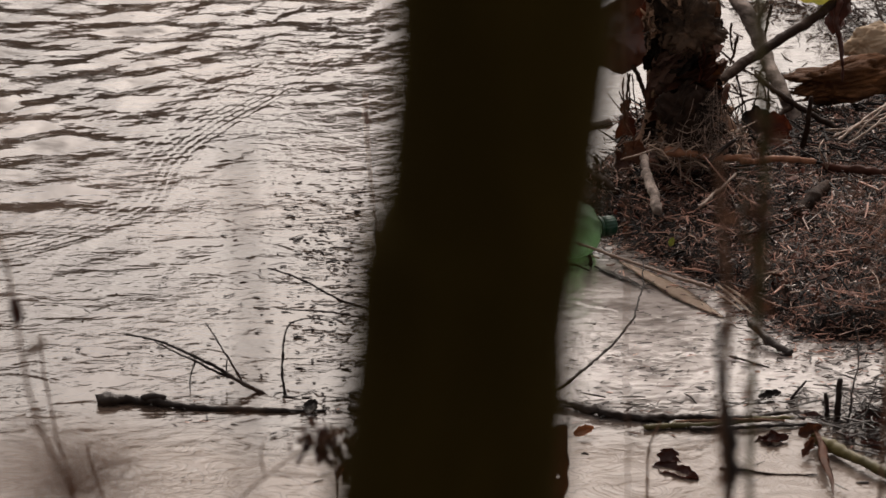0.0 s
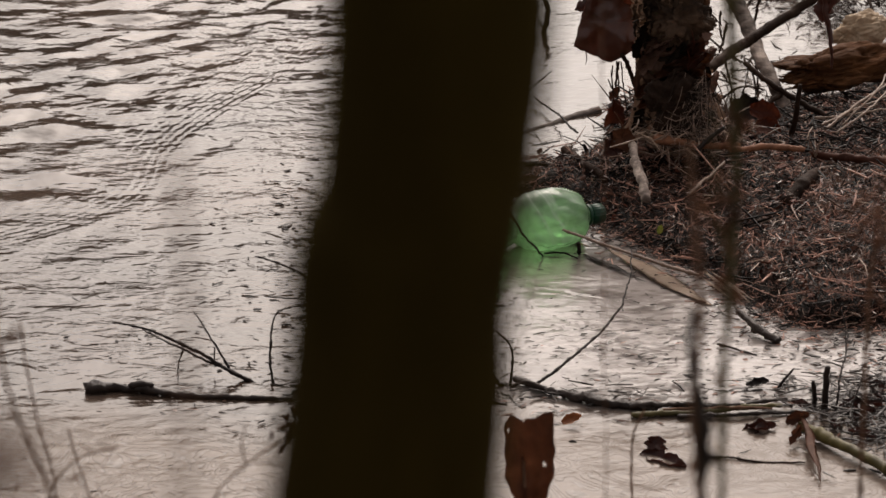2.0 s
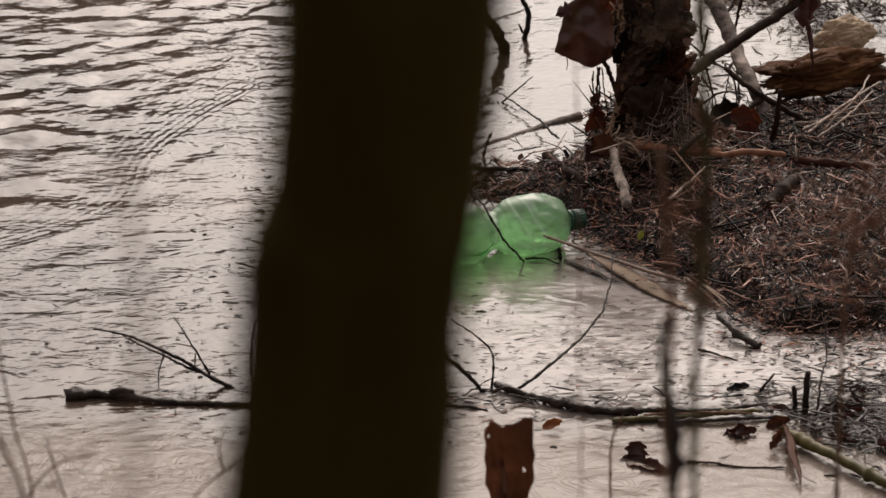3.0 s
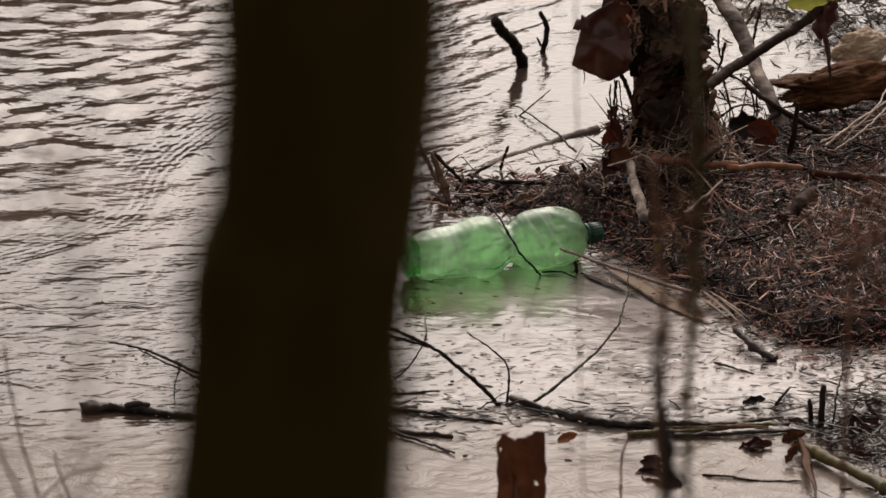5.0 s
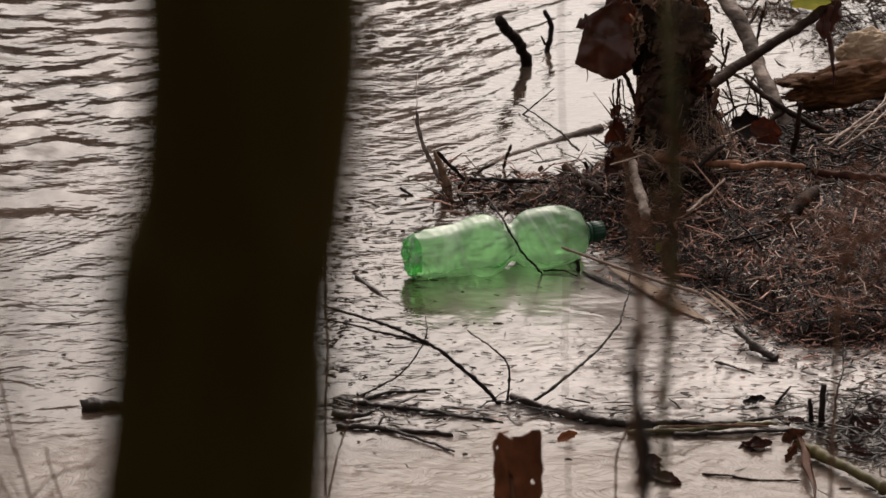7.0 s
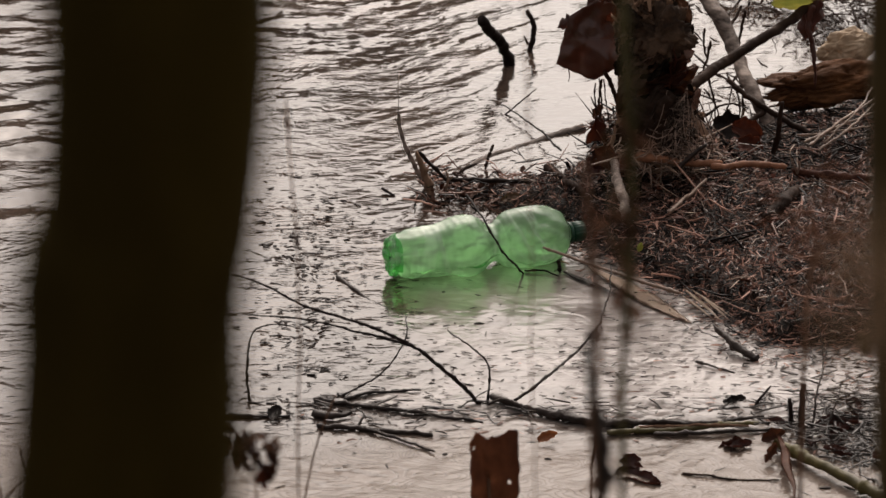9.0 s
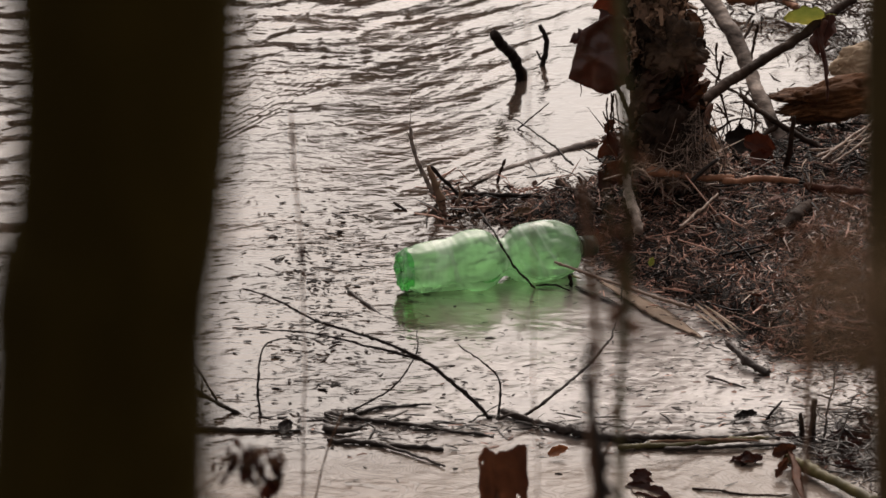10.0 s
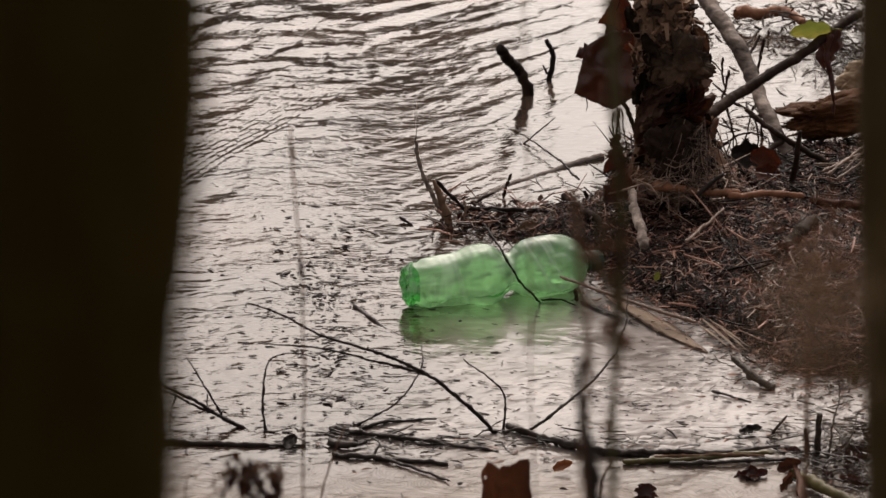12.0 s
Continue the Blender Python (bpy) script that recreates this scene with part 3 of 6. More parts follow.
def river():
    xs = axis(-1.05, 1.05, 0.0042, -150, 150)
    ys = axis(-1.15, 1.9, 0.0042, -60, 220)
    X, Y = np.meshgrid(xs, ys)
    Z = waves(X, Y)
    verts = np.stack([X.ravel(), Y.ravel(), Z.ravel()], 1)
    nx, ny = len(xs), len(ys)
    i = np.arange(nx * ny).reshape(ny, nx)
    faces = np.stack([i[:-1, :-1].ravel(), i[:-1, 1:].ravel(), i[1:, 1:].ravel(), i[1:, :-1].ravel()], 1)
    me = bpy.data.meshes.new("water")
    me.vertices.add(len(verts))
    me.vertices.foreach_set("co", verts.ravel())
    me.loops.add(faces.size)
    me.loops.foreach_set("vertex_index", faces.ravel())
    me.polygons.add(len(faces))
    me.polygons.foreach_set("loop_start", np.arange(0, faces.size, 4))
    me.polygons.foreach_set("use_smooth", np.ones(len(faces), bool))
    me.update()
    me.validate()
    me.materials.append(M_water)
    return tagged(new("water", me), "brown rippled river water mirroring the pale sky", "water", kind="structure")


river()

# ---- the litter bank ----
SHORE = [(0.273, 0.031, 0.000), (0.306, -0.052, 0.000), (0.374, -0.154, 0.000), (0.435, -0.244, -0.000), (0.479, -0.343, 0.000), (0.525, -0.438, 0.000), (0.599, -0.468, -0.000), (0.705, -0.449, -0.000), (1.6, -0.5, 0), (1.9, 0.3, 0),
         (1.7, 0.95, 0), (0.900, 0.850, 0.000), (0.720, 0.700, 0.000), (0.600, 0.600, 0.000), (0.565, 0.575, 0.000), (0.522, 0.657, 0.000), (0.456, 0.766, 0.000), (0.372, 0.657, 0.000), (0.286, 0.421, 0.000), (0.217, 0.289, 0.000), (0.150, 0.237, 0.000), (0.105, 0.222, 0.000),
         (0.111, 0.197, 0.000), (0.171, 0.117, -0.000)]


def inside(x, y):
    """Distance to the shore, positive on the bank."""
    n, best, odd = len(SHORE), 1e9, False
    for k in range(n):
        ax, ay = SHORE[k][:2]
        bx, by = SHORE[(k + 1) % n][:2]
        t = max(0, min(1, ((x - ax) * (bx - ax) + (y - ay) * (by - ay)) / ((bx - ax) ** 2 + (by - ay) ** 2)))
        best = min(best, math.hypot(x - ax - t * (bx - ax), y - ay - t * (by - ay)))
        if (ay > y) != (by > y) and x < ax + (y - ay) * (bx - ax) / (by - ay):
            odd = not odd
    return best if odd else -best


def bank_height(x, y):
    d = inside(x, y)
    h = -0.03 + 0.045 * max(0, min(1, (d + 0.05) / 0.1))
    h += 0.050 * max(0.0, min(1.0, d / 0.30)) ** 0.8
    h += 0.016 * noise.noise(Vector((x * 7, y * 7, 1))) * max(0, min(1, (d + 0.02) / 0.1)) + 0.006 * noise.noise(Vector((x * 30, y * 30, 2)))
    return h


def litter_bank():
    step = 0.02
    x0, x1, y0, y1 = -0.15, 2.0, -0.75, 1.3
    nx, ny = int((x1 - x0) / step) + 1, int((y1 - y0) / step) + 1
    verts = [(x0 + i * step, y0 + j * step, bank_height(x0 + i * step, y0 + j * step)) for j in range(ny) for i in range(nx)]
    faces = [(j * nx + i, j * nx + i + 1, (j + 1) * nx + i + 1, (j + 1) * nx + i) for j in range(ny - 1) for i in range(nx - 1)]
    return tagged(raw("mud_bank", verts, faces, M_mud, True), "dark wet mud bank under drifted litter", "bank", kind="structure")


litter_bank()


def scraps(name, places, mat, label, category, lengths, widths, tilt, seed, flat=0.4, bent=1.0):
    """A drift of small broken stalks and flakes, one mesh, each with its own thickness and lie."""
    rnd = random.Random(seed)
    verts, faces = [], []
    for x, y, z, lean in places:
        L = rnd.uniform(*lengths) * (1.0 if rnd.random() > 0.1 else 1.8)
        w = rnd.uniform(*widths)
        h = w * rnd.uniform(flat * 0.5, flat * 1.5)
        a = rnd.uniform(0, math.pi * 2) if lean is None else lean + rnd.gauss(0, 0.5)
        e = rnd.gauss(0, tilt)
        d = Vector((math.cos(a) * math.cos(e), math.sin(a) * math.cos(e), math.sin(e)))
        s = Vector((-math.sin(a), math.cos(a), rnd.gauss(0, 0.35))).normalized()
        u = d.cross(s)
        c = Vector((x, y, z))
        bow = (u * rnd.gauss(0, 0.09) * L + s * rnd.gauss(0, 0.13) * L) * bent
        b = len(verts)
        for t, k, m in ((-0.5, rnd.uniform(0.3, 0.9), 0), (0.05, 1.0, 1), (0.5, rnd.uniform(0.15, 0.8), 0)):
            o = c + d * (t * L) + bow * m
            for su, ss in ((1, 1), (1, -1), (-1, -1), (-1, 1)):
                verts.append(tuple(o + s * (ss * w * 0.5 * k) + u * (su * h * 0.5 * k)))
        for r in (0, 4):
            for q in range(4):
                faces.append((b + r + q, b + r + (q + 1) % 4, b + r + 4 + (q + 1) % 4, b + r + 4 + q))
        faces += [(b + 3, b + 2, b + 1, b), (b + 8, b + 9, b + 10, b + 11)]
    return tagged(raw(name, verts, faces, mat), label, category, kind="stuff")


def on_bank(n, seed, lift, dmin=-0.01, box=(-0.1, 1.25, -0.7, 1.2)):
    rnd, out = random.Random(seed), []
    while len(out) < n:
        x, y = rnd.uniform(box[0], box[1]), rnd.uniform(box[2], box[3])
        d = inside(x, y)
        if d > dmin:
            out.append((x, y, bank_height(x, y) + rnd.uniform(0.0, lift) * min(1, 0.3 + max(d, 0) / 0.1), None))
    return out


scraps("plant_litter", on_bank(52000, 11, 0.016), M_debris, "dark brown drift of broken stalks and leaf scraps on the mud", "litter", (0.005, 0.022), (0.0006, 0.0024), 0.5, 21, 0.4, 0.6)
scraps("twig_litter", on_bank(520, 12, 0.02), M_debris, "tangle of thin dark broken twigs over the litter", "twigs", (0.04, 0.12), (0.0014, 0.0032), 0.25, 22, 0.9, 0.45)
scraps("stalk_litter", on_bank(800, 15, 0.02), M_debris, "broken brown stalks lying every way on the litter", "litter", (0.02, 0.05), (0.0009, 0.0024), 0.35, 28, 0.7, 0.4)
scraps("straw_litter", on_bank(1300, 13, 0.022), M_straw, "pale dry straws strewn over the dark litter", "straw", (0.010, 0.055), (0.0008, 0.0018), 0.3, 23, 0.7, 0.4)
# the litter's wet glints are put in as small pale-coloured flakes
scraps("glint_flakes", on_bank(6000, 16, 0.020), M_glint, "pale flakes on the litter standing in for wet glints", "litter", (0.003, 0.012), (0.0006, 0.0028), 0.4, 36, 0.25)
scraps("red_scraps", on_bank(700, 18, 0.018), M_leafred, "scraps of dark red dead leaves among the litter", "litter", (0.008, 0.024), (0.004, 0.012), 0.35, 37, 0.1)
scraps("leaf_scraps", on_bank(450, 14, 0.016), M_leaf, "scraps of brown dead leaves among the litter", "litter", (0.010, 0.026), (0.006, 0.014), 0.35, 29, 0.1)
# dark twigs before the rotten log, strewn thickly to stand in for its shade
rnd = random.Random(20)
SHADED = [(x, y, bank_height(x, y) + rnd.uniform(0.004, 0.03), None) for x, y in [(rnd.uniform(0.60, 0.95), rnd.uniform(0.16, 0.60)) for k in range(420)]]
scraps("dark_shade_twigs", SHADED, M_twig, "dark wet twigs crisscross before the rotten log, also standing in for its shade", "twigs", (0.015, 0.08), (0.0012, 0.0042), 0.3, 47, 0.8, 0.4)
rnd = random.Random(19)
PILE = []
for k in range(300):
    x, y = rnd.uniform(0.318, 0.422), rnd.gauss(0.447, 0.05)
    PILE.append((x, y, bank_height(x, y) + rnd.uniform(0, 0.06), None))
scraps("twig_pile", PILE, M_debris, "heaped dark twigs and stalks at the edge of the bank", "twigs", (0.02, 0.085), (0.0018, 0.0045), 0.55, 41, 0.8)
# scraps afloat: a thick raft in the shallows, loose bits in the lee
def afloat(n, seed, cx, cy, sx, sy, lean=0.0):
    rnd = random.Random(seed)
    return [(rnd.gauss(cx, sx), rnd.gauss(cy, sy), rnd.uniform(-0.001, 0.003), lean) for _ in range(n)]


rnd, EDGE = random.Random(23), []
while len(EDGE) < 1900:
    x, y = rnd.uniform(0.15, 1.1), rnd.uniform(-0.75, 0.1)
    d = inside(x, y)
    if -0.09 < d < 0.03 and rnd.random() < math.exp(min(0, d) / 0.035):
        EDGE.append((x, y, max(0.002, bank_height(x, y)) + rnd.uniform(0, 0.004), rnd.gauss(0, 0.8)))
scraps("shore_litter", EDGE, M_debris, "wet scraps washed up along the edge of the mud", "litter", (0.005, 0.022), (0.0008, 0.003), 0.12, 42, 0.4)
scraps("floating_litter", afloat(430, 31, 0.66, -0.60, 0.10, 0.10) + afloat(60, 32, 0.33, -0.52, 0.13, 0.09) + afloat(200, 36, 0.16, -0.74, 0.22, 0.035), M_debris,
       "dark scraps floating thickly in the shallows", "litter", (0.005, 0.020), (0.0008, 0.0036), 0.03, 24, 0.15, 0.35)
scraps("fine_flotsam", afloat(900, 38, 0.62, -0.50, 0.12, 0.10) + afloat(800, 39, 0.25, -0.54, 0.22, 0.13) + afloat(350, 40, -0.35, -0.35, 0.25, 0.25), M_twig, "specks of dark scum adrift in the shallows", "litter", (0.003, 0.015), (0.0007, 0.0024), 0.04, 40, 0.2, 0.35)
scraps("loose_flotsam", afloat(190, 33, -0.18, -0.36, 0.035, 0.16) + afloat(150, 48, -0.17, -0.30, 0.09, 0.24) + afloat(260, 44, -0.20, 0.05, 0.06, 0.13) + afloat(130, 34, -0.11, -0.05, 0.09, 0.14) + afloat(120, 35, -0.05, -0.70, 0.10, 0.06) + afloat(120, 37, -0.3, -0.5, 0.25, 0.25), M_twig,
       "small dark scraps adrift on the water", "litter", (0.003, 0.017), (0.001, 0.0045), 0.08, 25, 0.3, 0.4)
rnd = random.Random(43)
LINE = []
for k in range(120):
    u = rnd.random()
    LINE.append((-0.18 + 0.75 * u, -0.685 - 0.03 * math.sin(u * 3) + rnd.gauss(0, 0.016), rnd.uniform(0.0, 0.010), rnd.gauss(0.0, 0.35)))
LINE += [(rnd.gauss(0.61, 0.065), rnd.gauss(-0.76, 0.05), rnd.uniform(0.0, 0.016), None) for k in range(330)]
LINE += [(rnd.gauss(0.63, 0.05), rnd.gauss(-0.86, 0.05), rnd.uniform(0.0, 0.012), None) for k in range(170)]
LINE += [(rnd.gauss(0.70, 0.04), rnd.gauss(-0.95, 0.05), rnd.uniform(0.0, 0.010), None) for k in range(110)]
LINE += [(rnd.gauss(0.67, 0.045), rnd.gauss(-0.67, 0.06), rnd.uniform(0.0, 0.010), rnd.gauss(0.2, 0.5)) for k in range(130)]
scraps("drift_line", LINE, M_log, "line of dark broken twigs and scraps drifted together", "twigs", (0.010, 0.045), (0.0010, 0.0034), 0.10, 30, 0.6, 0.3)
# the second, farther raft
rnd = random.Random(41)
FAR_RAFT = [(rnd.gauss(0.86, 0.20), rnd.gauss(1.55, 0.16), rnd.uniform(0.0, 0.05), None) for _ in range(400)]
FAR_RAFT += [(rnd.gauss(0.887, 0.10), rnd.gauss(1.428, 0.16), rnd.uniform(0.0, 0.06), None) for _ in range(420)]
scraps("far_litter", FAR_RAFT, M_branch, "dark drift of litter farther out on the water", "litter", (0.012, 0.05), (0.0015, 0.006), 0.3, 26, 0.4, 0.35)
stick("red_log", [(0.650, 1.630, 0.030), (0.700, 1.605, 0.034), (0.750, 1.630, 0.034), (0.795, 1.530, 0.032)], 0.0150, 0.0085, M_red, "red brown broken stalk lying on the far litter", "stalk", "", 48, 12, 0.004, 0.4)
LEFT_RAFT = [(rnd.uniform(-0.01, 0.30), rnd.gauss(0.28, 0.06), rnd.uniform(0.0, 0.025), rnd.gauss(0.0, 0.5)) for _ in range(260)]
scraps("raft_twigs", LEFT_RAFT, M_debris, "low raft of broken twigs and reed bits at the water's edge", "twigs", (0.012, 0.055), (0.001, 0.004), 0.35, 27, 0.7)
RAFT_BITS = [(rnd.uniform(0.02, 0.26), rnd.gauss(0.27, 0.045), rnd.uniform(0.0, 0.02), None) for _ in range(160)]
scraps("raft_flakes", RAFT_BITS, M_leaf, "sodden leaf flakes caught in the twig raft", "litter", (0.008, 0.028), (0.004, 0.014), 0.4, 46, 0.12)


# ---- the bottle ----
# long soft creases: place along it, angle round it, slant, width and depth
CREASES = [(0.30, 3.9, 3.0, 0.10, 0.0022), (0.42, 3.3, -4.0, 0.10, 0.0020), (0.36, 4.6, 2.0, 0.08, 0.0025), (0.68, 3.6, 7.0, 0.12, 0.0024), (0.76, 3.2, -6.0, 0.10, 0.0022), (0.70, 4.5, 3.0, 0.09, 0.0026), (0.13, 4.4, -3.0, 0.12, 0.0030), (0.30, 4.15, 0.6, 0.12, 0.0050), (0.45, 4.05, -1.0, 0.10, 0.0045), (0.80, 2.5, 4.0, 0.12, 0.0032), (0.72, 2.4, -3.0, 0.10, 0.0026)]


def plastic_bottle(a, b, length_cap=0.024):
    """A big drinks bottle afloat on its side, from the middle of its foot to the top of its cap."""
    A, B = Vector(a), Vector(b)
    L = (B - A).length
    base = new("plastic_bottle")
    turn = (B - A).to_track_quat("X", "Z").to_matrix().to_4x4()
    base.matrix_world = Matrix.Translation(A) @ turn
    prof = [(0.010, 0.0335), (0.016, 0.0370), (0.026, 0.0392), (0.045, 0.0408), (0.09, 0.0450), (0.122, 0.0520), (0.140, 0.0530), (0.158, 0.0455), (0.172, 0.0345), (0.182, 0.0300), (0.192, 0.0350), (0.206, 0.0460),
            (0.225, 0.0520), (0.245, 0.0530), (0.268, 0.0512), (0.288, 0.0455), (0.300, 0.038), (0.307, 0.024), (0.311, 0.0155), (0.318, 0.0145)]
    k = (L - length_cap) / 0.318
    line = curve_points([(s * k, r, 0) for s, r in prof], 0.003)
    bm = bmesh.new()
    rings, n = [], 56
    for p in line:
        ring = []
        for j in range(n):
            t = 2 * math.pi * j / n
            s, r = p.x, p.y
            u = s / L
            if 0.16 < u < 0.50:
                r += 0.00025 * math.sin(u * 190)
            if 0.53 < u < 0.60:
                r += 0.0007 * math.sin(u * 260)
            r -= 0.0045 * math.exp(-((u - 0.04) / 0.05) ** 2) * max(0, math.cos(5 * t))
            q = Vector((u * 6, math.cos(t) * 1.4, math.sin(t) * 1.4))
            r += 0.0034 * noise.noise(q * 1.3) * min(1, r / 0.04) + 0.0012 * (abs(noise.noise(q * 2.7)) - 0.3)
            for u0, t0, slope, w, dep in CREASES:
                off = (t - t0 - slope * (u - u0) + math.pi) % (2 * math.pi) - math.pi
                r -= 1.5 * dep * math.exp(-(off / w) ** 2 - ((u - u0) / 0.10) ** 2)
            # a long fold runs along the flank just above the water
            off = (t - 3.66 - 0.16 * math.sin(u * 10 + 0.6) + math.pi) % (2 * math.pi) - math.pi
            long_ = max(0.0, min(1.0, (u - 0.08) / 0.08, (0.88 - u) / 0.08))
            r += long_ * (0.0030 * math.exp(-((off + 0.20) / 0.13) ** 2) - 0.0085 * math.exp(-((off - 0.10) / 0.12) ** 2))
            r += 0.0065 * math.exp(-(u / 0.09) ** 2) * (noise.noise(q * 4.5 + Vector((3, 0, 0))) - 0.2)
            off = (t - 3.45 + math.pi) % (2 * math.pi) - math.pi
            r -= 0.017 * math.exp(-((u - 0.075 - 0.02 * off) / 0.016) ** 2 - (off / 0.45) ** 2)
            # diagonal folds over the shoulder
            for u0, t0 in ((0.715, 2.7), (0.79, 3.2), (0.66, 3.4)):
                off = (t - t0 - 5.0 * (u - u0) + math.pi) % (2 * math.pi) - math.pi
                r -= (0.0034 * math.exp(-(off / 0.10) ** 2) - 0.0020 * math.exp(-((off - 0.22) / 0.10) ** 2)) * math.exp(-((u - u0) / 0.07) ** 2)
            # the flank is pressed in beside the foot, with a fold
            r -= 0.020 * math.exp(-((u - 0.06) / 0.03) ** 2 - ((((t - 4.0) + math.pi) % (2 * math.pi) - math.pi) / 0.55) ** 2)
            r -= 0.007 * math.exp(-((u - 0.80) / 0.05) ** 2 - ((((t - 4.9) + math.pi) % (2 * math.pi) - math.pi) / 0.5) ** 2)
            ring.append(bm.verts.new((s, r * math.cos(t), r * math.sin(t))))
        rings.append(ring)
    for p, q in zip(rings, rings[1:]):
        for j in range(n):
            bm.faces.new((p[j], p[(j + 1) % n], q[(j + 1) % n], q[j]))
    bmesh.ops.recalc_face_normals(bm, faces=bm.faces[:])
    skin = [[v.co.copy() for v in ring] for ring in rings]
    body = part("body", bm, M_bottle, base, "clear green crumpled plastic body")
    # a dark green strip puts the shade of the waterline fold into colour
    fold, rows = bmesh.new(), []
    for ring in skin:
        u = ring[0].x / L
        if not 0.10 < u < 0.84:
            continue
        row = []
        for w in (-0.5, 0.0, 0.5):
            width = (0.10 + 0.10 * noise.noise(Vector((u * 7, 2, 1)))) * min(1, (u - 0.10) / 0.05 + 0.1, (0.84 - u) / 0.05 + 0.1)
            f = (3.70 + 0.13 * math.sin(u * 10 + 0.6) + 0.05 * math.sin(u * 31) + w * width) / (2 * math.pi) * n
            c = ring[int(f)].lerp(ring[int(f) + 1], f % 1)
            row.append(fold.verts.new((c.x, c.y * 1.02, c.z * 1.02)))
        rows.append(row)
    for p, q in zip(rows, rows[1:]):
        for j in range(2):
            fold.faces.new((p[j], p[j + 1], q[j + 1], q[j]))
    part("waterline_shade", fold, M_foot, body, "dark green strip giving the flank fold its shade")
    # the thicker moulded foot: five feet round a hollow
    bm = bmesh.new()
    rings = []
    for i in range(15):
        s = i / 14
        ring = []
        for j in range(60):
            t = 2 * math.pi * j / 60
            lobe = 0.5 + 0.5 * math.cos(5 * t + 0.4)
            r = 0.003 + 0.0345 * s ** 0.6 - 0.003 * (1 - lobe) * s - 0.010 * s * math.exp(-((((t - 4.1) + math.pi) % (2 * math.pi) - math.pi) / 0.35) ** 2)
            x = 0.010 - 0.005 * lobe * math.sin(math.pi * min(1, s * 1.05)) + 0.011 * s ** 5
            q = 1 + 0.26 * noise.noise(Vector((math.cos(t) * 1.5, math.sin(t) * 1.5, s * 2)))
            ring.append(bm.verts.new((x + 0.004 * noise.noise(Vector((math.cos(t) * 2, math.sin(t) * 2, 7))), r * q * math.cos(t), r * q * math.sin(t))))
        rings.append(ring)
    for p, q in zip(rings, rings[1:]):
        for j in range(60):
            bm.faces.new((p[j], p[(j + 1) % 60], q[(j + 1) % 60], q[j]))
    bm.faces.new(rings[0])
    part("foot", bm, M_foot, body, "thick dark green moulded foot")
    bm = bmesh.new()
    c0, c1 = L - length_cap, L
    rings = []
    for s, r in ((c0 + 0.001, 0.014), (c0 + 0.001, 0.0165), (c1 - 0.003, 0.0165), (c1, 0.014), (c1, 0.0)):
        ring = []
        for j in range(72):
            t = 2 * math.pi * j / 72
            g = 1 + (0.03 * math.copysign(1, math.sin(36 * t)) if c0 < s < c1 - 0.001 else 0)
            ring.append(bm.verts.new((s, r * g * math.cos(t), r * g * math.sin(t))))
        rings.append(ring)
    for p, q in zip(rings, rings[1:]):
        for j in range(72):
            bm.faces.new((p[j], p[(j + 1) % 72], q[(j + 1) % 72], q[j]))
    bmesh.ops.remove_doubles(bm, verts=bm.verts[:], dist=1e-6)
    cap = part("cap", bm, M_cap, base, "dark green ribbed screw cap")
    bm = bmesh.new()
    rings = [[bm.verts.new((s, r * math.cos(2 * math.pi * j / 48), r * math.sin(2 * math.pi * j / 48))) for j in range(48)] for s, r in ((c0 - 0.005, 0.0140), (c0 - 0.005, 0.0174), (c0 - 0.004, 0.0178), (c0 - 0.001, 0.0178), (c0, 0.0172), (c0, 0.0140))]
    for p, q in zip(rings, rings[1:]):
        for j in range(48):
            bm.faces.new((p[j], p[(j + 1) % 48], q[(j + 1) % 48], q[j]))
    part("neck_ring", bm, M_cap, cap, "thin dark green ring below the cap")
    return tagged(base, "dented clear green plastic bottle floating on its side", "bottle")


plastic_bottle((-0.057, -0.164, 0.037), (0.274, -0.039, 0.040))

# ---- twigs standing in the water ----
TW = "thin dark wet twigs"
stick("forked_twig", [(0.099, -0.681, -0.010), (0.058, -0.666, 0.030), (0.009, -0.660, 0.070), (-0.048, -0.672, 0.110), (-0.104, -0.695, 0.140), (-0.156, -0.700, 0.160), (-0.216, -0.695, 0.190), (-0.264, -0.700, 0.210)], 0.0032, 0.0012, M_twig,
      "long arching dark wet twig rising from the water", "twig", TW, 1,
      shoots=[([(-0.007, -0.665, 0.085), (-0.069, -0.654, 0.100), (-0.122, -0.648, 0.110), (-0.183, -0.642, 0.120), (-0.254, -0.628, 0.120)], 0.0022, 0.0009),
              ([(-0.156, -0.700, 0.160), (-0.181, -0.692, 0.150), (-0.202, -0.681, 0.150)], 0.001, 0.0006)])
stick("twig", [(0.100, -0.677, -0.010), (0.106, -0.656, 0.030), (0.100, -0.629, 0.050), (0.079, -0.627, 0.070), (0.045, -0.590, 0.080)], 0.002, 0.0009, M_twig, "thin curved dark twig standing in the water", "twig", TW, 2)
stick("twig", [(0.116, -0.692, -0.010), (0.170, -0.657, 0.020), (0.228, -0.569, 0.030), (0.268, -0.497, 0.045), (0.289, -0.399, 0.050), (0.307, -0.263, 0.060)], 0.0024, 0.0009, M_twig,
      "slender dark twig slanting out of the water", "twig", TW, 3)
stick("twig", [(-0.119, -0.641, -0.005), (-0.081, -0.657, 0.020), (-0.048, -0.672, 0.050), (-0.026, -0.670, 0.080), (-0.015, -0.654, 0.100), (-0.018, -0.607, 0.110)], 0.0016, 0.0008, M_twig, "thin bent dark twig beside the drifted log", "twig", TW, 4)
